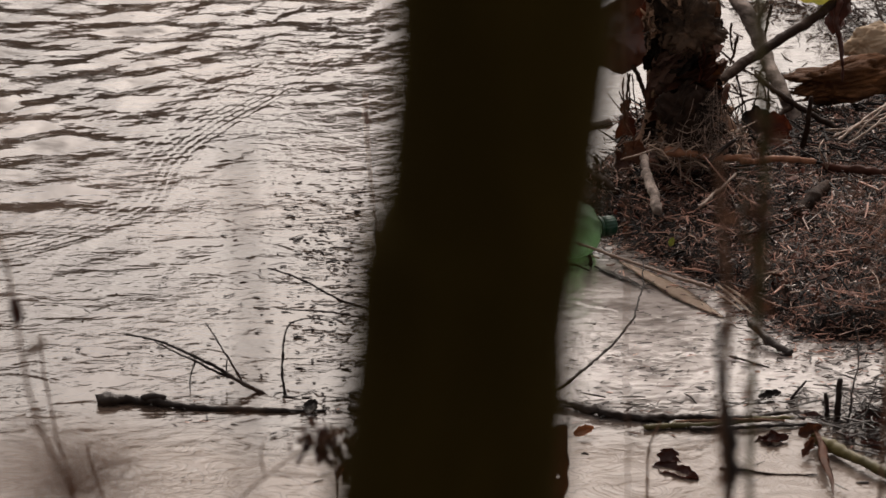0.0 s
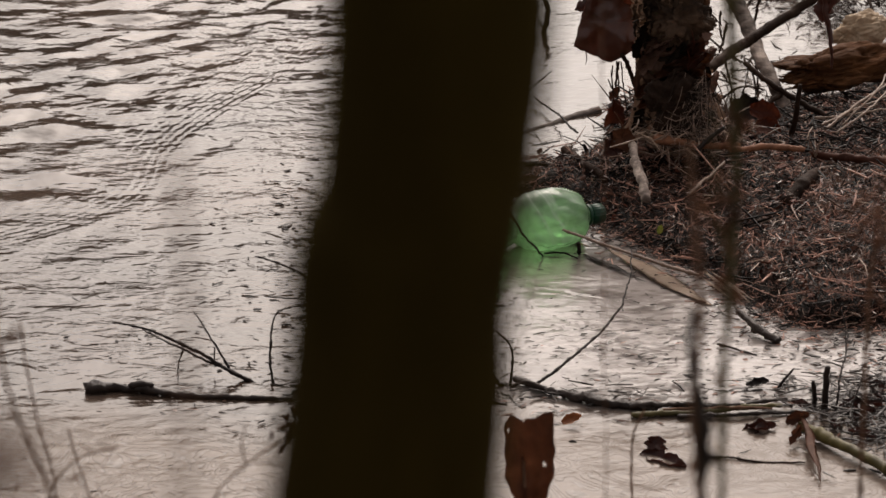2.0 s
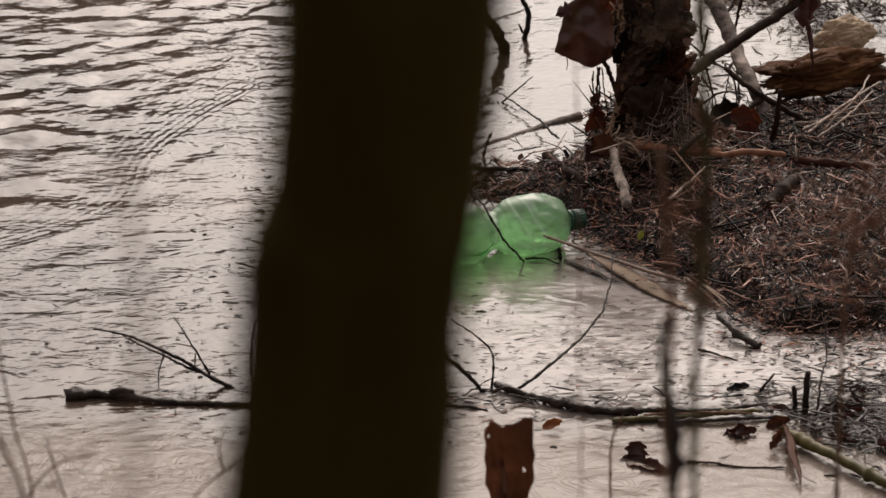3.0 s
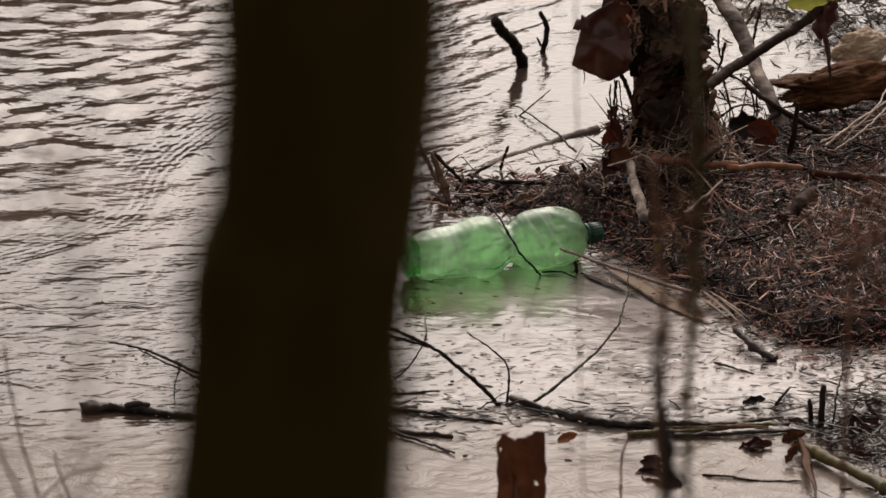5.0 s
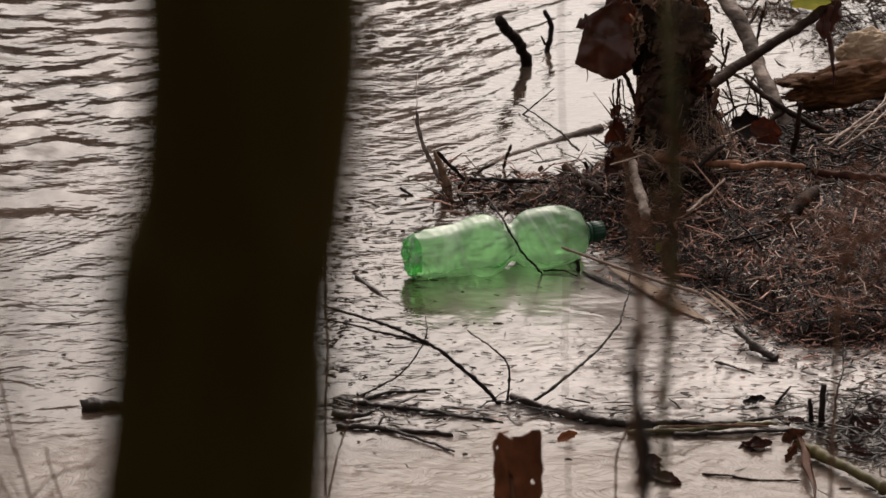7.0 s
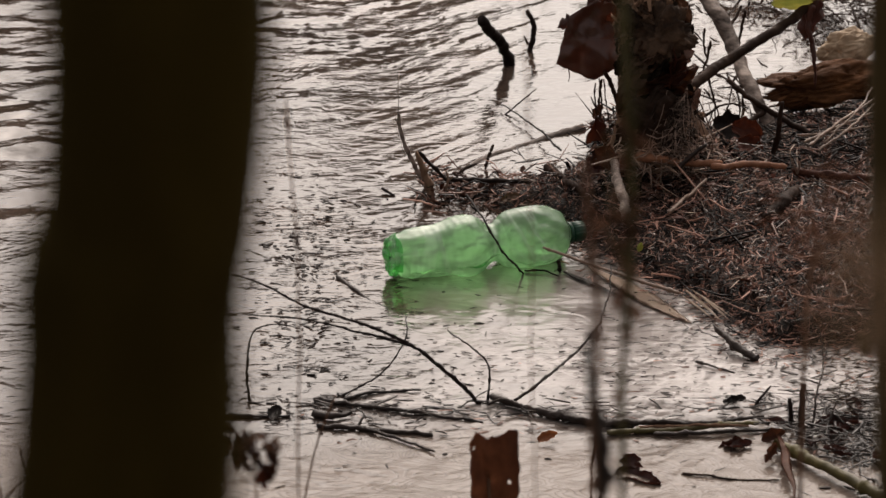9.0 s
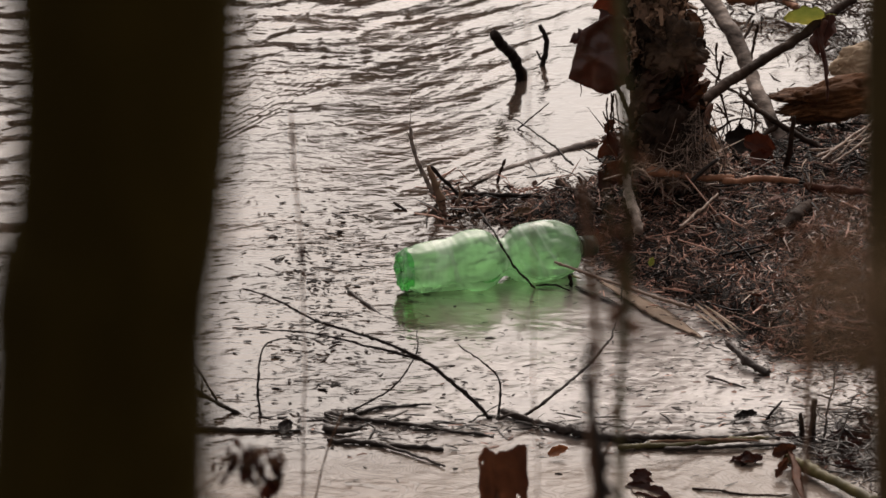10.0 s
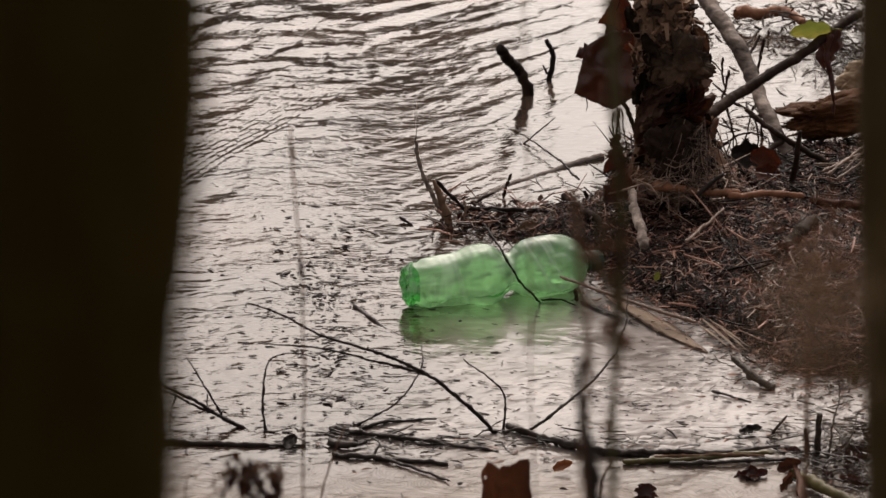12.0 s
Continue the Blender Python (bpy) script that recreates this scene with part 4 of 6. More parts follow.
stick("forked_twig", [(-0.268, -0.662, -0.005), (-0.317, -0.649, 0.020), (-0.376, -0.627, 0.045), (-0.442, -0.594, 0.060), (-0.484, -0.580, 0.060)], 0.0034, 0.0012, M_twig,
      "stiff dark forked twig leaning from the drifted log", "twig", TW, 5,
      shoots=[([(-0.295, -0.661, 0.010), (-0.350, -0.639, 0.030), (-0.442, -0.582, 0.050)], 0.0024, 0.001), ([(-0.308, -0.657, 0.020), (-0.329, -0.640, 0.050), (-0.363, -0.581, 0.080)], 0.0018, 0.0008),
              ([(-0.331, -0.638, 0.045), (-0.332, -0.629, 0.010)], 0.0012, 0.0008), ([(-0.376, -0.619, 0.040), (-0.385, -0.641, 0.015), (-0.382, -0.666, -0.003)], 0.0012, 0.0007)])
stick("twig", [(-0.240, -0.678, -0.005), (-0.248, -0.653, 0.020), (-0.248, -0.629, 0.050), (-0.234, -0.576, 0.080), (-0.208, -0.563, 0.080), (-0.175, -0.556, 0.070)], 0.002, 0.0008, M_twig, "thin dark twig curving up from the drifted log", "twig", TW, 6)
stick("twig", [(0.483, -0.695, -0.005), (0.495, -0.694, 0.015), (0.511, -0.681, 0.030)], 0.0024, 0.0014, M_twig, "short dark twig sticking out of the shallows", "twig", TW, 7)
stick("twig", [(0.556, -0.800, -0.005), (0.569, -0.742, 0.040), (0.589, -0.664, 0.060), (0.589, -0.602, 0.090)], 0.0018, 0.0008, M_twig, "thin upright dark twig in the shallows", "twig", TW, 8)
stick("twig", [(0.575, -0.800, -0.005), (0.592, -0.757, 0.020), (0.611, -0.701, 0.040)], 0.0016, 0.0008, M_twig, "thin upright dark twig in the shallows", "twig", TW, 9)
stick("twig", [(0.046, -0.701, -0.004), (0.079, -0.670, 0.005), (0.111, -0.645, 0.012)], 0.0012, 0.0006, M_twig, "fine dark twig lying at the foot of the fork", "twig", TW, 10)
stick("twig", [(0.077, -0.113, 0.130), (0.096, -0.183, 0.125), (0.116, -0.232, 0.105), (0.141, -0.213, 0.060), (0.172, -0.138, 0.000)], 0.0017, 0.0016, M_twig, "dark twig lying across the green bottle", "twig", TW, 11,
      shoots=[([(0.170, -0.133, 0.004), (0.200, -0.133, 0.004), (0.227, -0.151, 0.002)], 0.0018, 0.0012)])
stick("twig", [(0.227, -0.169, 0.035), (0.231, -0.128, -0.000)], 0.003, 0.0028, M_twig, "short dark peg beside the bottle", "twig", TW, 12)
stick("wooden_peg", [(0.547, -0.765, -0.010), (0.545, -0.775, 0.032), (0.547, -0.775, 0.071)], 0.0052, 0.0042, M_log, "short dark broken stem standing in the shallows", "stick", "", 13, 9)
stick("wooden_peg", [(0.535, -0.749, -0.010), (0.532, -0.761, 0.018), (0.530, -0.761, 0.043)], 0.0042, 0.003, M_log, "short dark broken stem standing in the shallows", "stick", "", 14, 9)
stick("bent_stick", [(0.190, 1.100, -0.030), (0.181, 1.083, 0.000), (0.172, 1.068, 0.036), (0.152, 1.035, 0.071), (0.131, 1.000, 0.106), (0.119, 0.980, 0.122)], 0.0115, 0.0100, M_twig,
      "bent black stick leaning out of the open water", "stick", "", 15, 14, 0.004, 0.35)
stick("bent_stick", [(0.224, 1.185, -0.030), (0.225, 1.188, 0.000), (0.233, 1.198, 0.034), (0.233, 1.205, 0.058), (0.219, 1.212, 0.081)], 0.0062, 0.0050, M_twig,
      "small crooked black stick standing in the open water", "stick", "", 16, 10, 0.004, 0.4, shoots=[([(0.222, 1.190, 0.010), (0.212, 1.190, 0.028)], 0.003, 0.002)])
stick("twig", [(0.259, 0.456, 0.020), (0.214, 0.620, 0.015), (0.155, 0.778, 0.010)], 0.0022, 0.0012, M_twig, "thin dark twig reaching out over the water", "twig", TW, 17,
      shoots=[([(0.159, 0.740, 0.000), (0.192, 0.757, 0.020), (0.225, 0.818, 0.030)], 0.0018, 0.001)])
stick("twig", [(0.018, 0.298, -0.010), (-0.008, 0.300, 0.039), (-0.030, 0.300, 0.086), (-0.038, 0.300, 0.138)], 0.0052, 0.0030, M_pale, "pale grey peeling twig leaning up from the twig raft", "twig", "", 18, 10, 0.003, 0.5,
      shoots=[([(-0.037, 0.300, 0.130), (-0.038, 0.300, 0.170), (-0.036, 0.300, 0.215)], 0.0009, 0.0004), ([(-0.034, 0.300, 0.105), (-0.045, 0.300, 0.135)], 0.0012, 0.0007), ([(-0.020, 0.300, 0.066), (-0.030, 0.298, 0.062)], 0.0016, 0.001)])
stick("splinter", [(0.023, 0.268, -0.004), (0.008, 0.270, 0.038), (-0.006, 0.270, 0.077)], 0.0085, 0.0042, M_stump, "broad brown splinter of bark standing on the raft", "bark", "", 19, 10, 0.002, 0.6)
stick("twig", [(-0.003, 0.280, 0.074), (0.024, 0.280, 0.045), (0.062, 0.278, 0.012), (0.130, 0.250, 0.008)], 0.0036, 0.0024, M_twig, "dark twig lying over the twig raft", "twig", "", 20)
stick("twig", [(0.040, 0.262, 0.000), (0.050, 0.262, 0.026), (0.046, 0.262, 0.046)], 0.0030, 0.0016, M_straw, "pale forked straw standing on the raft", "twig", "", 21,
      shoots=[([(0.049, 0.262, 0.022), (0.060, 0.262, 0.034)], 0.002, 0.001)])
stick("twig", [(0.060, 0.300, 0.004), (0.075, 0.330, 0.024), (0.100, 0.345, 0.030)], 0.0030, 0.0018, M_branch, "bent brown twig on the raft", "twig", "", 22)
stick("twig", [(0.051, 0.290, 0.020), (0.116, 0.269, 0.025), (0.227, 0.241, 0.030)], 0.0046, 0.004, M_twig, "dark straight stick lying on the twig raft", "twig", "", 28)
stick("drift_pole", [(0.070, 0.384, -0.004), (0.128, 0.483, -0.003), (0.193, 0.550, -0.003), (0.247, 0.602, -0.003), (0.311, 0.651, 0.002)], 0.0060, 0.0085, M_drift, "grey stripped pole floating at the bank's edge", "stick", "", 47, 10, 0.003, 0.15)
stick("twig", [(-0.066, 0.276, 0.010), (-0.044, 0.255, 0.000)], 0.003, 0.0024, M_twig, "short dark twig poking from the water", "twig", TW, 29)
stick("twig", [(0.134, 0.412, 0.045), (0.124, 0.406, 0.020), (0.117, 0.408, 0.000)], 0.003, 0.0025, M_branch, "short brown upright twig on the raft", "twig", "", 45)
stick("twig", [(-0.132, -0.154, 0.000), (-0.085, -0.244, -0.000), (-0.054, -0.287, -0.000)], 0.0042, 0.0018, M_log, "dark splinter half sunk beside the bottle", "twig", "", 46)

# ---- drifted logs and sticks in front ----
stick("drift_log", [(-0.513, -0.697, 0.004), (-0.452, -0.698, 0.005), (-0.377, -0.716, 0.004), (-0.287, -0.724, 0.003), (-0.182, -0.726, 0.002)], 0.0068, 0.0022, M_log,
      "black soaked stick floating with a broken blunt end", "log", "", 51, 16, 0.003, 0.5, profile=[(0, 0.0098), (0.06, 0.0100), (0.10, 0.0058), (0.20, 0.0062), (0.28, 0.0070), (0.34, 0.0048), (0.62, 0.0040), (1, 0.0022)],
      shoots=[([(-0.448, -0.701, 0.010), (-0.425, -0.703, 0.016), (-0.415, -0.706, 0.014)], 0.006, 0.004)])
stick("drift_stick", [(-0.143, -0.768, 0.002), (-0.108, -0.770, 0.003), (-0.067, -0.777, 0.004), (0.022, -0.792, 0.002)], 0.0042, 0.0032, M_log, "dark soaked stick floating on the water", "stick", "", 52, 8, 0.0035, 0.4,
      shoots=[([(-0.075, -0.775, 0.006), (-0.027, -0.810, 0.004), (0.024, -0.854, 0.002)], 0.0028, 0.0018), ([(-0.083, -0.773, 0.005), (-0.076, -0.756, 0.015), (-0.091, -0.733, 0.020)], 0.002, 0.001)])
stick("drift_stick", [(-0.151, -0.670, 0.004), (-0.069, -0.695, 0.004), (0.037, -0.728, 0.003), (0.094, -0.746, 0.002)], 0.0038, 0.002, M_log, "thin dark stick floating on the water", "stick", "", 53, 8, 0.0035, 0.4)
stick("drift_stick", [(-0.151, -0.722, 0.003), (-0.123, -0.734, 0.004), (-0.094, -0.722, 0.003)], 0.0062, 0.0034, M_log, "short black splintered stick afloat", "stick", "", 66, 10, 0.004, 0.5)
stick("drift_stick", [(-0.110, -0.666, 0.003), (-0.053, -0.638, 0.003), (0.005, -0.632, 0.002)], 0.003, 0.0016, M_log, "thin dark stick floating on the water", "stick", "", 54)
stick("drift_log", [(0.108, -0.662, 0.004), (0.164, -0.714, 0.006), (0.223, -0.745, 0.006), (0.306, -0.771, 0.004)], 0.006, 0.008, M_log, "black soaked branch lying in the shallows", "log", "", 55, 16, 0.0035, 0.75, profile=[(0, 0.0042), (0.12, 0.0062), (0.26, 0.0040), (0.42, 0.0046), (0.5, 0.0072), (0.75, 0.0064), (1, 0.0050)],
      shoots=[([(0.150, -0.705, 0.010), (0.120, -0.694, 0.012), (0.102, -0.690, 0.006)], 0.0035, 0.002), ([(0.270, -0.765, 0.008), (0.330, -0.772, 0.012), (0.390, -0.776, 0.010)], 0.0045, 0.003)])
for k, (p, q, r, a, b, m) in enumerate([((0.269, -0.791, 0.005), (0.373, -0.783, 0.006), (0.486, -0.764, 0.008), 0.0042, 0.0032, M_cane), ((0.294, -0.762, 0.008), (0.382, -0.774, 0.009), (0.497, -0.746, 0.010), 0.0032, 0.0024, M_log),
                                    ((0.313, -0.782, 0.008), (0.397, -0.780, 0.010), (0.471, -0.778, 0.008), 0.0024, 0.0018, M_weed), ((0.336, -0.796, 0.004), (0.412, -0.795, 0.005), (0.502, -0.779, 0.005), 0.0034, 0.0022, M_log)]):
    stick("cane", [p, q, r], a, b, m, "soaked broken reed cane afloat in a bundle", "cane", "floating canes", 56 + 3 * k, 10, 0.0025, 0.3, nodes=0.07)
stick("cane", [(0.500, -0.842, 0.012), (0.548, -0.911, 0.012), (0.611, -1.002, 0.012), (0.690, -1.116, 0.012)], 0.0068, 0.0085, M_cane, "pale olive cane lying in the shallows", "cane", "", 58, 12, 0.002, 0.1, nodes=0.12)
stick("stub", [(0.456, -0.417, 0.015), (0.481, -0.479, 0.012), (0.512, -0.516, 0.004)], 0.0042, 0.0066, M_log, "short dark broken branch at the mud's edge", "stick", "", 59, 16, 0.003, 0.5, shoots=[([(0.471, -0.449, 0.014), (0.476, -0.470, 0.010), (0.481, -0.482, 0.004)], 0.005, 0.0045), ([(0.458, -0.424, 0.016), (0.453, -0.415, 0.020)], 0.002, 0.001)])
stick("drift_stick", [(0.362, -0.923, 0.0005), (0.430, -0.941, 0.0005), (0.494, -0.948, 0.001)], 0.0017, 0.0012, M_branch, "dark sunken stick showing at the surface", "stick", "", 60)
stick("drift_stick", [(0.417, -0.527, 0.002), (0.449, -0.545, 0.002), (0.473, -0.562, 0.002)], 0.002, 0.0012, M_log, "thin dark stick afloat", "stick", "", 61)

# ---- reed blades beside the bottle ----
stick("straw", [(0.201, -0.149, 0.050), (0.280, -0.177, 0.030), (0.349, -0.233, 0.025), (0.413, -0.279, 0.020)], 0.0022, 0.003, M_straw, "pale straw lying from the bank to the bottle", "straw", "", 62, 7, 0.001, 0.1)


def blade(name, pts, widths, thick, mat, label):
    """A reed blade or strip of bark lying flat, bowed across."""
    base = new(name)
    base.location = pts[0]
    line = curve_points([Vector(p) - Vector(pts[0]) for p in pts], 0.012)
    bm = bmesh.new()
    rows = []
    n = len(line)
    for i, c in enumerate(line):
        ahead = line[min(i + 1, n - 1)] - line[max(i - 1, 0)]
        side = Vector((-ahead.y, ahead.x, 0)).normalized()
        s = i / (n - 1)
        w = widths[0] + (widths[1] - widths[0]) * s
        w *= min(1, 0.25 + 3 * s, 0.06 + 2.2 * (1 - s)) * (1 + 0.15 * noise.noise(Vector((s * 9, 1, 4))))
        rows.append([bm.verts.new(c + side * (w * v + 0.0012 * noise.noise(Vector((s * 30, v, 3)))) + Vector((0, 0, -abs(v) * w * 0.08 + 0.001 * noise.noise(Vector((s * 20, v * 5, 1)))))) for v in (-0.5, -0.25, 0, 0.25, 0.5)])
    for a, b in zip(rows, rows[1:]):
        for j in range(4):
            bm.faces.new((a[j], b[j], b[j + 1], a[j + 1]))
    bmesh.ops.solidify(bm, geom=bm.faces[:], thickness=thick)
    part("blade", bm, mat, base)
    return tagged(base, label, "reed")


blade("dry_reed", [(0.279, -0.122, 0.006), (0.325, -0.191, 0.006), (0.369, -0.270, 0.005), (0.426, -0.365, 0.002)], (0.024, 0.050), 0.0012, M_reed, "pale tan reed blade lying at the mud's edge")
# a black blade stands in for the dark reflection of the pale reed's underside
blade("dry_reed", [(0.236, -0.138, 0.004), (0.275, -0.185, 0.004), (0.329, -0.264, 0.003)], (0.016, 0.005), 0.0012, M_log, "black strip standing in for the dark reflection by the reed")
for k, (x, y, z, w, ln, dx) in enumerate([(0.423, -0.246, 0.016, 0.009, 0.125, 0.05), (0.433, -0.262, 0.020, 0.006, 0.105, 0.058), (0.441, -0.258, 0.014, 0.007, 0.11, 0.047), (0.417, -0.270, 0.014, 0.005, 0.09, 0.045)]):
    blade("split_reed", [(x, y, z), (x + 0.5 * dx, y - 0.5 * ln, z - 0.003), (x + dx, y - ln, z - 0.009)], (w, 0.8 * w), 0.0012, M_reed, "pale split reed splinter at the mud's edge")

# ---- leaves and bits near the front ----
leaf("floating_leaf", (0.170, -0.822, 0.004), 0.030, 0.020, (14, -12, 20), M_orange, "small orange brown leaf floating on the water", 0.3, 0.1, 71)
leaf("floating_leaf", (0.274, -0.912, -0.002), 0.075, 0.024, (14, 3, -38), M_leafdark, "dark curled leaf floating on the water", 0.25, 0.2, 72, ragged=0.5)
leaf("floating_leaf", (0.290, -0.914, 0.000), 0.026, 0.030, (10, -35, 60), M_leafdark, "dark curled leaf standing on the water", 0.5, 0.2, 83, ragged=0.5)
leaf("floating_leaf", (0.421, -0.839, -0.005), 0.05, 0.026, (20, -8, 10), M_leafdark, "dark sodden leaf in the shallows", 0.3, 0.25, 73, ragged=0.7)
leaf("floating_leaf", (0.481, -0.846, 0.014), 0.036, 0.02, (30, -10, 20), M_leaf, "brown curled leaf beside the cane", 0.4, 0.15, 74)
strip = blade("curled_leaf", [(0.504, -0.835, 0.022), (0.509, -0.880, 0.017), (0.505, -0.930, 0.017), (0.509, -0.985, 0.011), (0.506, -1.025, 0.006)], (0.015, 0.010), 0.0012, M_rust, "narrow rusty leaf curled over the cane")
tagged(strip, category="leaf")
leaf("floating_leaf", (0.480, -0.896, 0.004), 0.036, 0.012, (25, -20, 60), M_rust, "rusty leaf fork beside the cane", 0.5, 0.2, 75, ragged=0.6)
leaf("floating_leaf", (0.444, -0.684, 0.002), 0.034, 0.018, (10, -6, 10), M_log, "black leaf scrap afloat in the shallows", 0.3, 0.3, 82, ragged=0.7)
leaf("floating_leaf", (-0.209, -0.744, 0.004), 0.03, 0.02, (10, -15, 70), M_log, "dark leaf caught on the drift stick", 0.3, 0.1, 76)
leaf("floating_leaf", (0.143, 0.170, 0.020), 0.035, 0.022, (20, -10, 15), M_leaftan, "small tan leaf lying behind the bottle", 0.2, 0.1, 77)
for k, (p, L, w, rz) in enumerate([((0.568, -0.764, 0.001), 0.04, 0.02, 20), ((0.527, -0.772, 0.002), 0.035, 0.018, 140), ((0.583, -0.833, 0.001), 0.04, 0.02, 70), ((0.623, -0.774, 0.001), 0.04, 0.02, 200), ((0.600, -0.735, 0.002), 0.045, 0.025, 310), ((0.632, -0.718, 0.002), 0.04, 0.022, 100), ((0.562, -0.812, 0.002), 0.034, 0.02, 250), ((0.605, -0.870, 0.001), 0.042, 0.02, 160), ((0.430, -0.830, 0.002), 0.03, 0.02, 330), ((0.640, -0.905, 0.002), 0.05, 0.026, 40), ((0.668, -0.870, 0.002), 0.045, 0.025, 210), ((0.690, -0.955, 0.002), 0.05, 0.026, 120)]):
    leaf("sodden_leaf", p, L, w, (8, -3, rz), M_leafdark, "black sodden leaf in the shallows", 0.4, 0.2, 78 + k, group="sodden leaves")

# ---- stump and branches on the bank ----
def stump_radius(t, z):
    """Outline of the stump at an angle and a height: rootlets at the foot, a knobbly rotten head."""
    flare = 0.036 * math.exp(-max(z, 0) / 0.06) * (0.7 + 0.6 * math.sin(3 * t + 0.6) + 0.3 * math.sin(7 * t))
    p = Vector((math.cos(t), math.sin(t), 0))
    return 0.055 - 0.030 * max(z, 0) + flare + 0.012 * noise.noise(p * 2 + Vector((0, 0, z * 11))) + 0.007 * (abs(noise.noise(p * 8 + Vector((0, 0, z * 9)))) - 0.3) + 0.007 * noise.noise(p * 5 + Vector((0, 0, z * 45)))


def stump(at, mat):
    base = new("tree_stump")
    base.location = at
    bm = bmesh.new()
    n, rows = 96, []
    for i in range(110):
        s = i / 109
        z = -0.05 + 0.40 * s
        ring = []
        for k in range(n):
            t = 2 * math.pi * k / n
            r = stump_radius(t, z)
            ring.append(bm.verts.new((r * math.cos(t) - 0.045 * s, r * math.sin(t), z)))
        rows.append(ring)
    for a, b in zip(rows, rows[1:]):
        for k in range(n):
            bm.faces.new((a[k], a[(k + 1) % n], b[(k + 1) % n], b[k]))
    bm.faces.new(rows[-1])
    core = part("trunk", bm, mat, base)
    fold = bmesh.new()
    grid = []
    for i in range(61):
        a, row = i / 60, []
        for j in range(45):
            b = j / 44
            t = 3.55 + 2.45 * a
            z = (0.088 + 0.040 * a) * (1 - b) + (0.185 + 0.022 * a + 0.010 * noise.noise(Vector((a * 6, 3, 0)))) * b
            crease = 0.5 + 0.5 * math.sin(6.283 * (3.0 * b - 2.6 * a + 1.1 * noise.noise(Vector((a * 2.6, b * 2.6, 7)))))
            r = stump_radius(t, z) + 0.005 + 0.013 * crease ** 1.4 * min(1, 0.2 + 2.2 * a) + 0.006 * noise.noise(Vector((a * 9, b * 9, 3))) + 0.030 * max(0, a - 0.78) * 3 * b
            row.append(fold.verts.new((r * math.cos(t) - 0.045 * (z + 0.05) / 0.4, r * math.sin(t), z)))
        grid.append(row)
    for i in range(60):
        for j in range(44):
            fold.faces.new((grid[i][j], grid[i + 1][j], grid[i + 1][j + 1], grid[i][j + 1]))
    bmesh.ops.solidify(fold, geom=fold.faces[:], thickness=0.002)
    part("folded_bark", fold, M_fold, core, "wrinkled reddish brown bark folded round the stump")
    # twisted shreds of bark and dead leaf pressed slantwise into the folds
    rnd = random.Random(90)
    for k in range(24):
        t, z = rnd.uniform(3.65, 5.9), rnd.uniform(0.075, 0.200)
        bm = leaf_mesh(rnd.uniform(0.045, 0.090), rnd.uniform(0.009, 0.022), rnd.uniform(0.25, 0.6), 0.15, 60 + k, 0.5)
        ob = part("bark_shred", bm, rnd.choice([M_fold, M_fold, M_rust, M_leaf, M_fibre]), core)
        r = stump_radius(t, z) + rnd.uniform(0.010, 0.020)
        out = Vector((math.cos(t), math.sin(t), rnd.uniform(-0.3, 0.5))).normalized()
        along = Vector((0.75 + rnd.gauss(0, 0.25), 0.0, 0.55 + rnd.gauss(0, 0.3)))
        along = (along - out * along.dot(out)).normalized()
        side = out.cross(along)
        ob.matrix_local = Matrix.Translation(Vector((r * math.cos(t) - 0.045 * z / 0.4, r * math.sin(t), z)) - along * 0.03) @ Matrix((along, side, out)).transposed().to_4x4()
    rnd = random.Random(91)
    for k in range(26):
        t = rnd.uniform(3.3, 6.1)
        z = rnd.uniform(0.02, 0.30)
        bm = leaf_mesh(rnd.uniform(0.03, 0.075), rnd.uniform(0.012, 0.03), 0.6, 0.1, k, 0.6)
        ob = part("bark_flake", bm, rnd.choice([M_stump, M_leaf, M_moss, M_moss]), core)
        r = stump_radius(t, z) + 0.004
        out = Vector((math.cos(t), math.sin(t), rnd.uniform(0.0, 0.5))).normalized()
        down = (Vector((rnd.gauss(0, 1.0), rnd.gauss(0, 0.3), rnd.choice([-1, -1, 1]))) - out * 0.1).normalized()
        side = out.cross(down).normalized()
        down = side.cross(out)
        ob.matrix_local = Matrix.Translation((r * math.cos(t) - 0.045 * z / 0.4, r * math.sin(t), z)) @ Matrix((down, side, out)).transposed().to_4x4()
    return tagged(base, "dark rotting tree stump wrapped in leaves and loose bark", "stump")


STUMP = (0.428, 0.294, 0.065)
stump(STUMP, M_stump)
rnd = random.Random(17)
FOOT = []
for k in range(700):
    a, q = rnd.uniform(0, 6.283), abs(rnd.gauss(0, 0.07)) + 0.05
    x, y = STUMP[0] + q * math.cos(a), STUMP[1] + q * math.sin(a)
    FOOT.append((x, y, bank_height(x, y) + rnd.uniform(0, 0.07) * math.exp(-q / 0.09), None))
scraps("stump_litter", FOOT, M_debris, "heap of dead leaves and stalks round the stump", "litter", (0.015, 0.05), (0.003, 0.012), 0.6, 33, 0.2)
CLING, FIBRES = [], []
for k in range(800):
    t, z = rnd.uniform(3.0, 6.4), rnd.uniform(0.0, 0.34)
    r = stump_radius(t, z) + rnd.uniform(-0.002, 0.009)
    CLING.append((STUMP[0] + r * math.cos(t) - 0.045 * z / 0.4, STUMP[1] + r * math.sin(t), STUMP[2] + z, None))
STREW = [(0.422 + rnd.gauss(0, 0.075), 0.185 + rnd.gauss(0, 0.03), 0.078 + rnd.uniform(0.0, 0.04), None) for k in range(150)]
